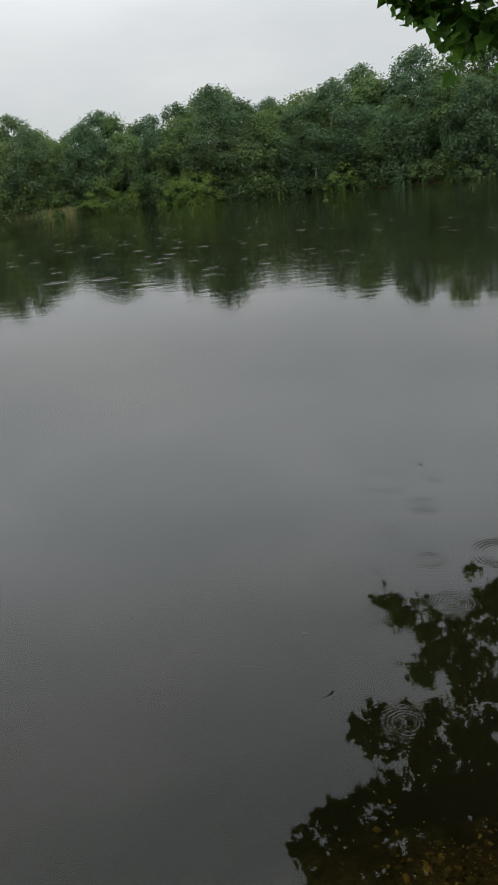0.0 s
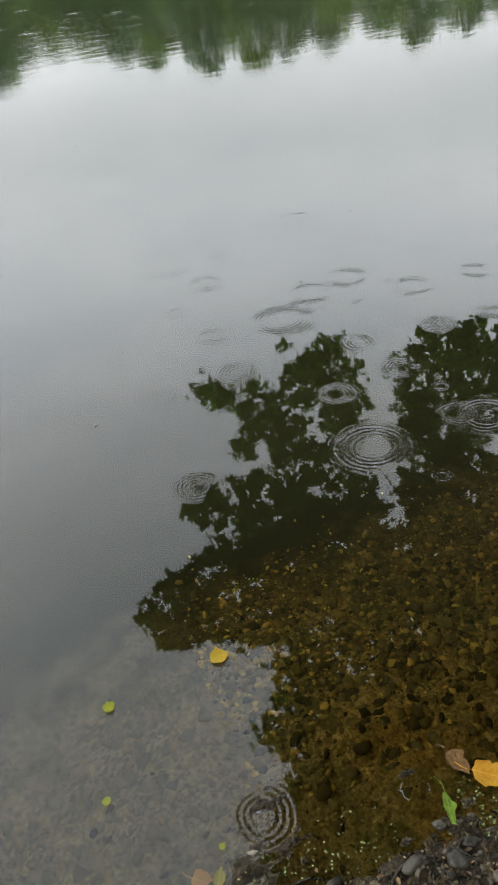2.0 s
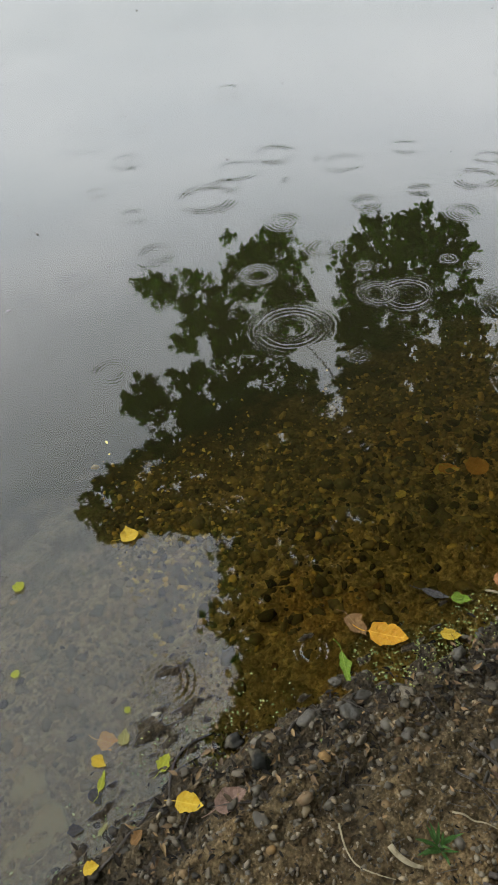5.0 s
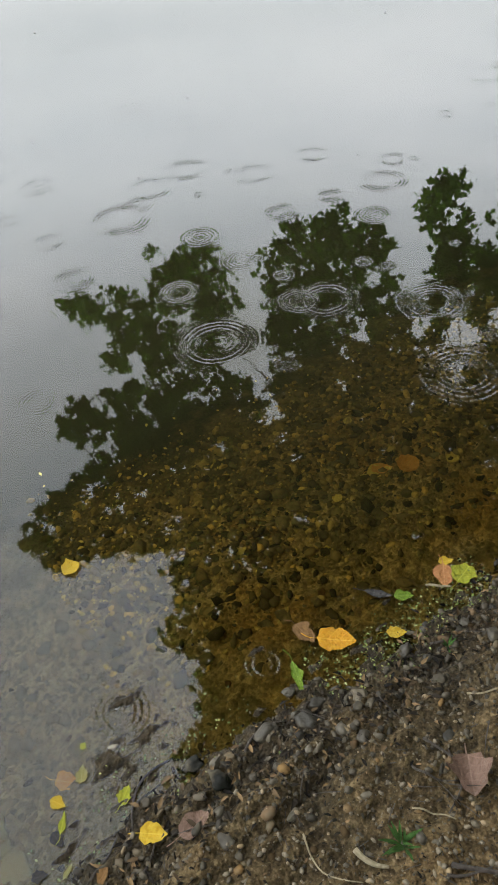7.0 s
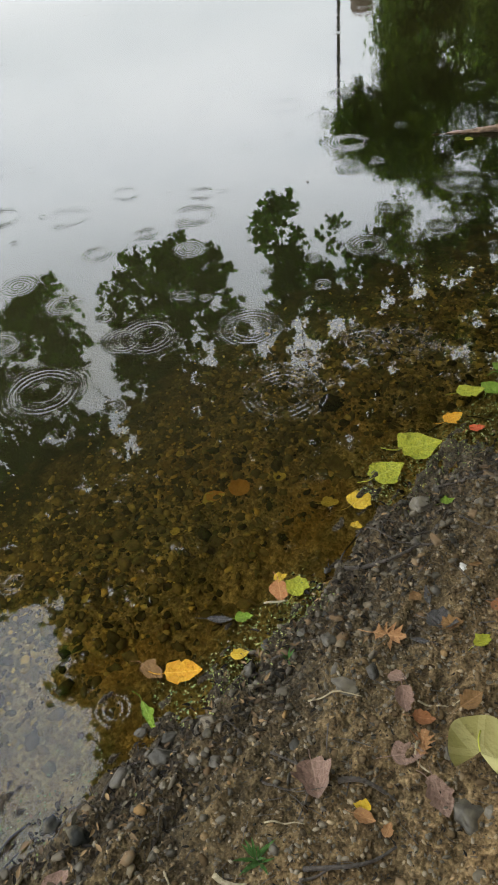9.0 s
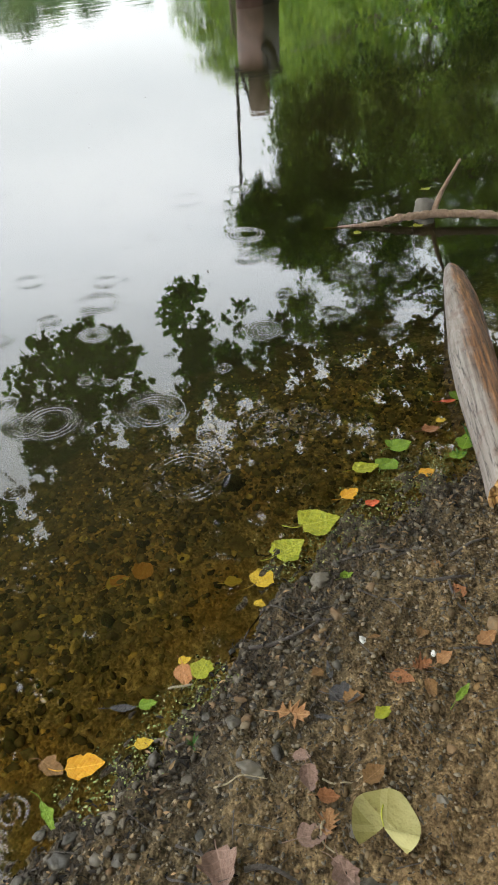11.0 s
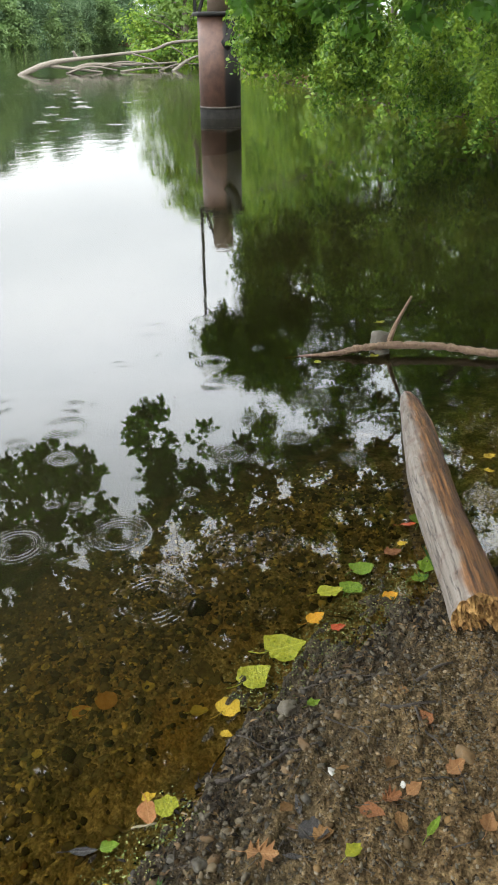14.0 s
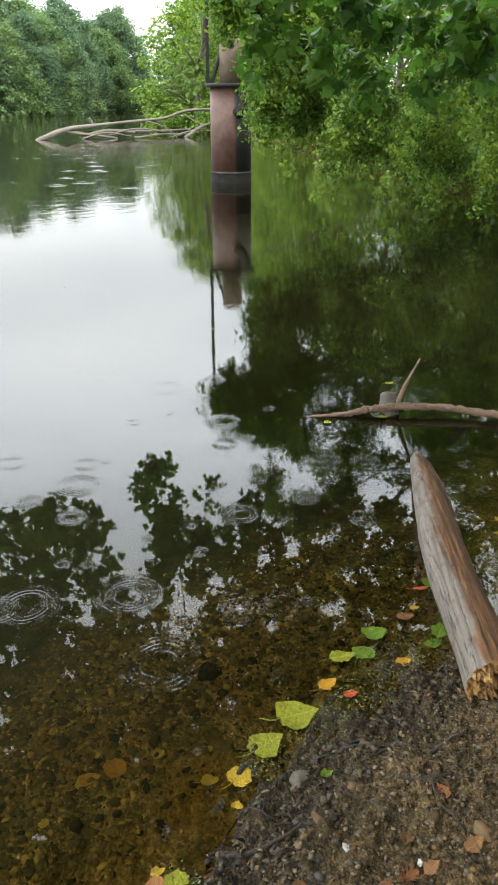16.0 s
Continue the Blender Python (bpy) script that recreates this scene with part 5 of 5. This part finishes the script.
def shore_stone(x, y, size, flat, turn, mat, label, sink=0.25):
    seed = int(abs(x * 371 + y * 977)) + 3
    me = pebble_mesh(seed, 3, mat)
    me.name = "stone"
    z = height_at(x, y)
    ob = part("stone", me, None, "", pose(x, y, z + size * flat * (0.35 - sink), 6, -4, turn) @ Matrix.Diagonal((size, size, size * flat * 1.6, 1)))
    return tagged(ob, label, "stone", "shore stones")


shore_stone(1.327, 0.781, 0.030, 0.6, 168, M_STONE, "grey rounded stone at the muddy waterline")
shore_stone(1.236, 0.657, 0.020, 0.8, 62, M_TANSTONE, "small tan stone on the mud")
shore_stone(0.384, 0.777, 0.014, 0.6, 167, M_STONE, "wet grey stone at the waterline")
shore_stone(0.421, 0.722, 0.025, 0.6, 170, M_STONE, "wet grey stone at the waterline")
shore_stone(0.382, 0.693, 0.025, 0.6, 114, M_STONE, "wet grey stone at the waterline")
shore_stone(0.672, 0.749, 0.027, 0.7, 118, M_STONE, "wet grey stone at the waterline")
shore_stone(0.693, 0.763, 0.017, 0.7, 133, M_STONE, "wet grey stone at the waterline")
shore_stone(0.903, 0.610, 0.016, 0.7, 174, M_STONE, "smooth grey pebble on the mud")
shore_stone(0.860, 0.602, 0.014, 0.7, 69, M_STONE, "smooth grey pebble on the mud")
shore_stone(0.772, 0.523, 0.028, 0.6, 120, M_STONE, "dark wet stone on the mud")
shore_stone(0.745, 0.174, 0.034, 0.6, 92, M_STONE, "dark grey stone on the mud")
shore_stone(0.840, 0.511, 0.019, 0.6, 50, M_STONE, "smooth grey pebble on the mud")
shore_stone(0.608, 0.521, 0.026, 0.5, 100, M_STONE, "grey stone on the mud")
shore_stone(0.462, 0.607, 0.017, 0.5, 45, M_STONE, "grey stone on the mud")
shore_stone(-0.284, 0.825, 0.051, 0.13, 72, M_PALESTONE, "pale flat stone under shallow water")
shore_stone(-0.301, 0.712, 0.075, 0.1, 35, M_PALESTONE, "pale flat stone under shallow water")
shore_stone(0.127, 0.562, 0.017, 0.6, 110, M_STONE, "small grey stone on the shore")
shore_stone(1.302, 1.062, 0.050, 0.1, 80, M_BEDDARK, "dark flat stone under shallow water")
shore_stone(1.521, 0.701, 0.019, 0.5, 94, M_TANSTONE, "small pale stone on the mud")
shore_stone(1.378, 0.652, 0.015, 0.7, 166, M_TANSTONE, "small pale stone on the mud")
shore_stone(0.295, 0.718, 0.025, 0.6, 3, M_STONE, "wet grey stone at the waterline")
M_WHITESTONE = stone_mat("white_pebble", (0.34, 0.33, 0.30), (0.52, 0.50, 0.45), 0.5)
M_BLACKSTONE = stone_mat("black_sunken_stone", (0.010, 0.010, 0.008), (0.030, 0.028, 0.024), 0.6)
shore_stone(1.279, 0.393, 0.008, 0.6, 40, M_WHITESTONE, "small white pebble on the mud")
shore_stone(1.452, 0.314, 0.027, 0.6, 75, M_TANSTONE, "tan stone on the sandy mud")
shore_stone(0.927, 0.649, 0.015, 0.7, 12, M_STONE, "smooth grey pebble on the mud")
shore_stone(0.887, 0.670, 0.017, 0.7, 130, M_TANSTONE, "small tan pebble on the mud")
shore_stone(1.205, 0.548, 0.014, 0.5, 60, M_WHITESTONE, "pale oval pebble on the mud")
shore_stone(0.655, 0.724, 0.019, 0.7, 20, M_STONE, "smooth grey stone at the waterline")
shore_stone(0.725, 0.744, 0.012, 0.7, 88, M_STONE, "smooth grey pebble at the waterline")
shore_stone(0.574, 0.475, 0.011, 0.6, 30, M_TANSTONE, "small tan pebble on the mud")
shore_stone(0.166, 0.672, 0.025, 0.8, 100, M_BLACKSTONE, "wet black stone at the waterline")
shore_stone(0.132, 0.744, 0.023, 0.8, 10, M_BLACKSTONE, "wet black stone at the waterline")
shore_stone(0.831, 0.642, 0.018, 0.7, 55, M_STONE, "smooth grey pebble on the mud")
shore_stone(0.504, 0.677, 0.017, 0.7, 140, M_STONE, "grey stone on the mud")
shore_stone(1.494, 1.294, 0.046, 0.5, 25, M_BLACKSTONE, "black stone under shallow water", 0.0)

# ---- twigs and small litter ----
M_TWIG = bark_mat("wet_twig", (0.016, 0.011, 0.008), (0.06, 0.043, 0.030), (60, 60, 60), 0.6)
M_STRAW = bark_mat("dry_stalk", (0.20, 0.16, 0.09), (0.34, 0.28, 0.17), (60, 60, 60), 0.7)


def twig(x0, y0, x1, y1, r, mat=None, bend=0.12, label="thin dark wet twig lying on the muddy shore"):
    pts = []
    dx, dy = x1 - x0, y1 - y0
    k = LEAF_RNG.normal()
    for i in range(5):
        t = i / 4
        b = bend * math.sin(math.pi * t) * k
        x, y = x0 + dx * t - dy * b, y0 + dy * t + dx * b
        pts.append((x, y, max(height_at(x, y), -0.03) + r * 0.7 + 0.003))
    q = smooth_path(pts, 3)
    loc = Vector(pts[0])
    v, f = tube([Vector(p) - loc for p in q], [r * (1 - 0.5 * i / len(q)) for i in range(len(q))], 6, 0.2, int(abs(x0 * 100)), True, 40)
    ob = part("twig", mesh_of("twig", v, f, mat or M_TWIG), None, "", Matrix.Translation(loc))
    return tagged(ob, label, "twig", "shore twigs")


twig(1.019, 0.772, 1.207, 0.681, 0.006)
twig(0.787, 0.885, 0.853, 0.806, 0.004, M_STRAW, 0.1, "thin dry straw stalk lying on the mud")
twig(1.147, 0.833, 1.026, 0.798, 0.003)
twig(0.696, 0.569, 0.775, 0.483, 0.0022, M_STRAW, 0.1, "thin dry straw stalk lying on the mud")
twig(0.853, 0.394, 0.921, 0.331, 0.0022, M_STRAW, 0.1, "thin dry straw stalk lying on the mud")
twig(0.610, 0.389, 0.666, 0.291, 0.006)
twig(0.507, 0.531, 0.557, 0.431, 0.003)
twig(0.707, 0.704, 0.828, 0.718, 0.003)
twig(0.237, 0.704, 0.345, 0.719, 0.003)
twig(0.794, 0.337, 0.749, 0.278, 0.003, M_STRAW, 0.1, "thin dry straw stalk lying on the mud")
twig(0.428, 0.308, 0.501, 0.281, 0.003)
twig(1.407, 0.789, 1.573, 0.637, 0.003)
twig(1.458, 0.568, 1.570, 0.462, 0.006)
twig(1.465, 0.678, 1.635, 0.637, 0.003)
twig(1.319, 0.362, 1.405, 0.290, 0.003)
twig(1.340, 0.666, 1.344, 0.531, 0.003)
twig(-0.186, 0.607, -0.053, 0.693, 0.003)
twig(-0.033, 0.601, 0.016, 0.640, 0.003)
twig(0.256, 0.501, 0.305, 0.378, 0.002, M_STRAW, 0.1, "thin dry straw stalk lying on the mud")
twig(0.321, 0.428, 0.356, 0.373, 0.006, M_STRAW, 0.1, "thin dry straw stalk lying on the mud")
twig(-0.013, 0.724, 0.080, 0.753, 0.003)
twig(0.103, 0.780, -0.025, 0.673, 0.003)
twig(0.451, 0.433, 0.505, 0.376, 0.002, M_STRAW, 0.1, "thin dry straw stalk lying on the mud")

for x0, y0, x1, y1, r in ((1.194, 0.695, 1.258, 0.634, 0.0035), (1.163, 0.826, 1.194, 0.695, 0.0025), (1.197, 0.815, 1.248, 0.700, 0.002),
                          (1.158, 0.723, 1.064, 0.718, 0.002), (0.448, 0.318, 0.602, 0.232, 0.005), (0.557, 0.536, 0.501, 0.390, 0.003), (1.311, 1.025, 1.331, 0.955, 0.003),
                          (1.588, 0.971, 1.759, 0.854, 0.003), (1.451, 0.744, 1.587, 0.607, 0.004), (1.504, 0.489, 1.427, 0.353, 0.004), (1.62, 0.55, 1.74, 0.50, 0.005)):
    twig(x0, y0, x1, y1, r, None, 0.2)


M_WEED = dead_leaf_mat("dark_weed_leaf", (0.025, 0.07, 0.01), (0.05, 0.11, 0.02), (0.03, 0.06, 0.012))


def weed_sprig(x, y, n, size):
    e = base("weed_sprig", (x, y, height_at(x, y)), "small green weed with narrow leaves on the mud", "weed", "shore weeds")
    for i in range(n):
        me = leaf_blade("lance", M_WEED, -0.25, 0.2)
        a = 360 * i / n + 25 * LEAF_RNG.normal()
        s = size * (1.0 + 0.7 * LEAF_RNG.random())
        part("leaf", me, e, "", pose(0, 0, 0.004, 42 + 14 * LEAF_RNG.normal(), 0, a) @ Matrix.Diagonal((s * 0.5, s, s, 1)))


weed_sprig(0.399, 0.383, 9, 0.03)
weed_sprig(0.397, 0.394, 10, 0.033)
weed_sprig(0.737, 0.680, 6, 0.02)
weed_sprig(2.180, 0.812, 7, 0.035)
weed_sprig(2.079, 0.788, 6, 0.03)


def shore_band(rng, n, lo, hi, x0=-0.9, x1=2.7, bias=1.0):
    """Random places by distance from the waterline (positive on land)."""
    X = np.zeros(0)
    Y = np.zeros(0)
    while len(X) < n:
        x, y = x0 + (x1 - x0) * rng.random(4 * n), -0.6 + 3.2 * rng.random(4 * n)
        d = shore_distance(x, y)
        u = (d - lo) / (hi - lo)
        ok = (u > 0) & (u < 1) & (rng.random(4 * n) < np.clip(1 - np.abs(u * 2 - 1) ** bias, 0.05, 1))
        X, Y = np.concatenate([X, x[ok]]), np.concatenate([Y, y[ok]])
    return X[:n], Y[:n], land_height(X[:n], Y[:n])


def joined_bits(name, rng, n, lo, hi, size, mat, label, mesh, bias=1.0, lift=0.2, flat=False, z_min=None, z_max=None, **kw):
    X, Y, Z = shore_band(rng, n, lo, hi, bias=bias, **kw)
    if z_min is not None:
        Z = np.maximum(Z, z_min)
    if z_max is not None:
        Z = np.minimum(Z, z_max)
    if flat:
        S = size * (0.5 + rng.random(n) ** 2)
        aim = np.tile([0.0, 0.0, 1.0], (n, 1))
        V, F = scatter(mesh, np.stack([X, Y, Z + lift], 1), aim, S, rng, flat)
        return tagged(part(name, mesh_of(name, V, F, mat)), label, "litter", kind="stuff")
    S = size * (0.45 + 1.3 * rng.random(n) ** 3)
    v0 = np.array([v.co[:] for v in mesh.vertices])
    f0 = np.array([p.vertices[:] for p in mesh.polygons])
    a = rng.random(n) * 6.283
    c, s = np.cos(a)[:, None], np.sin(a)[:, None]
    st = 0.7 + 0.6 * rng.random((n, 3))
    P = v0[None] * st[:, None]
    V = np.stack([P[..., 0] * c - P[..., 1] * s, P[..., 0] * s + P[..., 1] * c, P[..., 2]], -1) * S[:, None, None]
    V += np.stack([X, Y, Z + S * lift], 1)[:, None]
    F = f0[None] + (np.arange(n) * len(v0))[:, None, None]
    return tagged(part(name, mesh_of(name, V.reshape(-1, 3), F.reshape(-1, 3), mat)), label, "gravel", kind="stuff")


# low-contrast grey imitates stones veiled by the sky's reflection
M_VEILEDSTONE = stone_mat("sky_veiled_stone", (0.19, 0.175, 0.14), (0.28, 0.255, 0.20), 0.8)
M_GRAVEL = stone_mat("fine_gravel", (0.016, 0.013, 0.009), (0.22, 0.180, 0.125), 0.55, 0.15)
M_BEDSTONE = stone_mat("ochre_bed_pebble", (0.07, 0.060, 0.032), (0.80, 0.64, 0.26), 0.6)


def flake_mat():
    m = Nodes("rotten_litter")
    r = m.n("ShaderNodeNewGeometry").outputs["Random Per Island"]
    col = m.ramp(r, [(0.0, (0.006, 0.005, 0.004)), (0.65, (0.022, 0.017, 0.012)), (0.86, (0.08, 0.052, 0.028)), (1.0, (0.20, 0.13, 0.065))])
    return m.done(m.principled(col, 0.7, m.bump(m.noise(m.pos(), 150.0, 3), 0.4, 0.003), spec=0.06))


M_FLAKE = flake_mat()
SHARD = outline_leaf([(0.0, 0.0), (0.13, 0.15), (0.17, 0.45), (0.08, 0.8), (0.0, 1.0)], 0.4, 0.5)

STICK = (np.array([(0.02, 0, 0), (-0.01, 0, 0.017), (-0.01, 0, -0.017), (0.05, 0.5, 0), (0.02, 0.5, 0.017), (0.02, 0.5, -0.017), (0.01, 1, 0)], float),
         np.array([(0, 1, 4), (0, 4, 3), (1, 2, 5), (1, 5, 4), (2, 0, 3), (2, 3, 5), (3, 4, 6), (4, 5, 6), (5, 3, 6)]))
M_CLOD = stone_mat("mud_clod", (0.028, 0.018, 0.009), (0.155, 0.105, 0.054), 0.85, 0.02)


def weed_mat():
    m = Nodes("duckweed")
    r = m.n("ShaderNodeNewGeometry").outputs["Random Per Island"]
    col = m.ramp(r, [(0.0, (0.045, 0.065, 0.008)), (0.6, (0.10, 0.125, 0.018)), (1.0, (0.26, 0.25, 0.08))])
    return m.done(m.principled(col, 0.5))


M_DUCK = weed_mat()


def shore_detail():
    rng = np.random.default_rng(90)
    ico = pebble_mesh(1, 1, M_GRAVEL, False)
    joined_bits("gravel", rng, 14000, -0.02, 0.8, 0.0042, M_GRAVEL, "fine grey-brown gravel on the shore", ico, 1.5, 0.2)
    rounded = [pebble_mesh(k, 2, M_SHINGLE) for k in (31, 32, 33, 34)]
    for k, me in enumerate(rounded):
        joined_bits("shingle", rng, 560, -0.05, 0.24, 0.0070, M_SHINGLE, "grey wet shingle heaped along the waterline", me, 1.0, 0.12, x1=2.6)
        joined_bits("shingle", rng, 80, 0.12, 0.85, 0.0060, M_SHINGLE, "grey pebbles pressed into the sandy mud", me, 2.0, 0.08, x1=2.6)
    for k in (35, 36, 37):
        joined_bits("bed_stones", rng, 900, -0.95, -0.07, 0.0115, M_BEDDARK, "dark brown stones on the shallow lake bed", pebble_mesh(k, 2, M_BEDDARK), 1.0, 0.12, x0=0.05, z_max=-0.014)
        joined_bits("bed_stones", rng, 420, -0.95, -0.17, 0.0080, M_BEDSTONE, "ochre stones on the shallow lake bed", pebble_mesh(k, 2, M_BEDSTONE), 1.0, 0.12, x0=0.05, z_max=-0.022)
    joined_bits("bed_gravel", rng, 5500, -1.1, -0.14, 0.0065, M_BEDSTONE, "ochre pebbles on the shallow lake bed", ico, 1.2, x0=0.02, z_max=-0.012)
    lump = pebble_mesh(11, 1, M_CLOD, False)
    joined_bits("dark_bed_stones", rng, 800, -1.1, -0.14, 0.014, M_BEDDARK, "dark stones on the shallow lake bed", pebble_mesh(13, 1, M_BEDDARK), 1.2, 0.1, x0=0.02, z_max=-0.02)
    joined_bits("mud_clods", rng, 1500, 0.01, 0.85, 0.0090, M_CLOD, "brown lumps of wet mud on the shore", lump, 2.0, 0.05)
    joined_bits("bed_stones", rng, 1300, -1.1, -0.16, 0.012, M_BEDSTONE, "brown stones on the shallow lake bed", pebble_mesh(12, 1, M_BEDSTONE), 1.2, 0.1, x0=0.02, z_max=-0.024)
    joined_bits("silted_stones", rng, 420, -0.75, -0.10, 0.014, M_VEILEDSTONE, "stones on the lake bed greyed for the sky reflection above", pebble_mesh(38, 2, M_VEILEDSTONE), 1.0, 0.0, x1=0.06)
    joined_bits("sunken_leaves", rng, 300, -1.25, -0.22, 0.015, LEAF_MATS["olive"], "yellow leaf scraps sunken on the lake bed", OVAL, 1.0, 0.006, 0.2, x0=0.1)
    joined_bits("twig_litter", rng, 420, -0.02, 0.7, 0.060, M_TWIG, "thin dark twigs strewn on the mud", STICK, 1.5, 0.006, 0.25, z_min=0.0)
    joined_bits("leaf_litter", rng, 4200, -0.05, 0.20, 0.020, M_FLAKE, "dark rotten leaf scraps along the waterline", SHARD, 1.0, 0.003, 0.4, z_min=0.0)
    joined_bits("leaf_litter", rng, 3600, 0.05, 0.8, 0.011, M_FLAKE, "brown leaf scraps on the mud", SHARD, 1.5, 0.004, 0.5)
    joined_bits("duckweed", rng, 800, -0.12, 0.06, 0.0060, M_DUCK, "yellow-green duckweed specks along the waterline", OVAL, 1.0, 0.002, 0.15, z_min=0.001, x0=0.45, x1=0.95)
    joined_bits("duckweed", rng, 1900, -0.20, 0.06, 0.0060, M_DUCK, "yellow-green duckweed specks along the waterline", OVAL, 1.0, 0.002, 0.15, z_min=0.001, x0=1.25, x1=2.2)
    joined_bits("duckweed", rng, 260, -0.16, 0.08, 0.0060, M_DUCK, "yellow-green duckweed specks along the waterline", OVAL, 1.0, 0.002, 0.15, z_min=0.001, x0=-0.4, x1=0.3)
    kinds = [pebble_mesh(s, 1, M_STONE, s % 2 == 0) for s in (2, 3, 4, 5, 6)] + [pebble_mesh(s, 1, M_TANSTONE) for s in (7,)]
    sunk = [pebble_mesh(s, 1, M_BEDDARK) for s in (8, 9, 10)]
    X, Y, Z = shore_band(rng, 170, -0.06, 0.22, bias=1.0, x0=-0.3, x1=2.3)
    X2, Y2, Z2 = shore_band(rng, 45, 0.05, 0.75, bias=1.5, x0=-0.2, x1=2.1)
    X3, Y3, Z3 = shore_band(rng, 60, -0.7, -0.05, bias=1.2, x0=-0.4, x1=2.0)
    for k, (x, y, z) in enumerate(zip(np.r_[X, X2, X3], np.r_[Y, Y2, Y3], np.r_[Z, Z2, Z3])):
        s = 0.006 + 0.015 * rng.random() ** 2.4
        part("pebble", kinds[k % 6] if z > -0.05 else sunk[k % 3], GROUND, "", pose(x, y, z - s * 0.12, 12 * rng.normal(), 12 * rng.normal(), 360 * rng.random()) @ Matrix.Diagonal((s, s, s, 1)))


shore_detail()
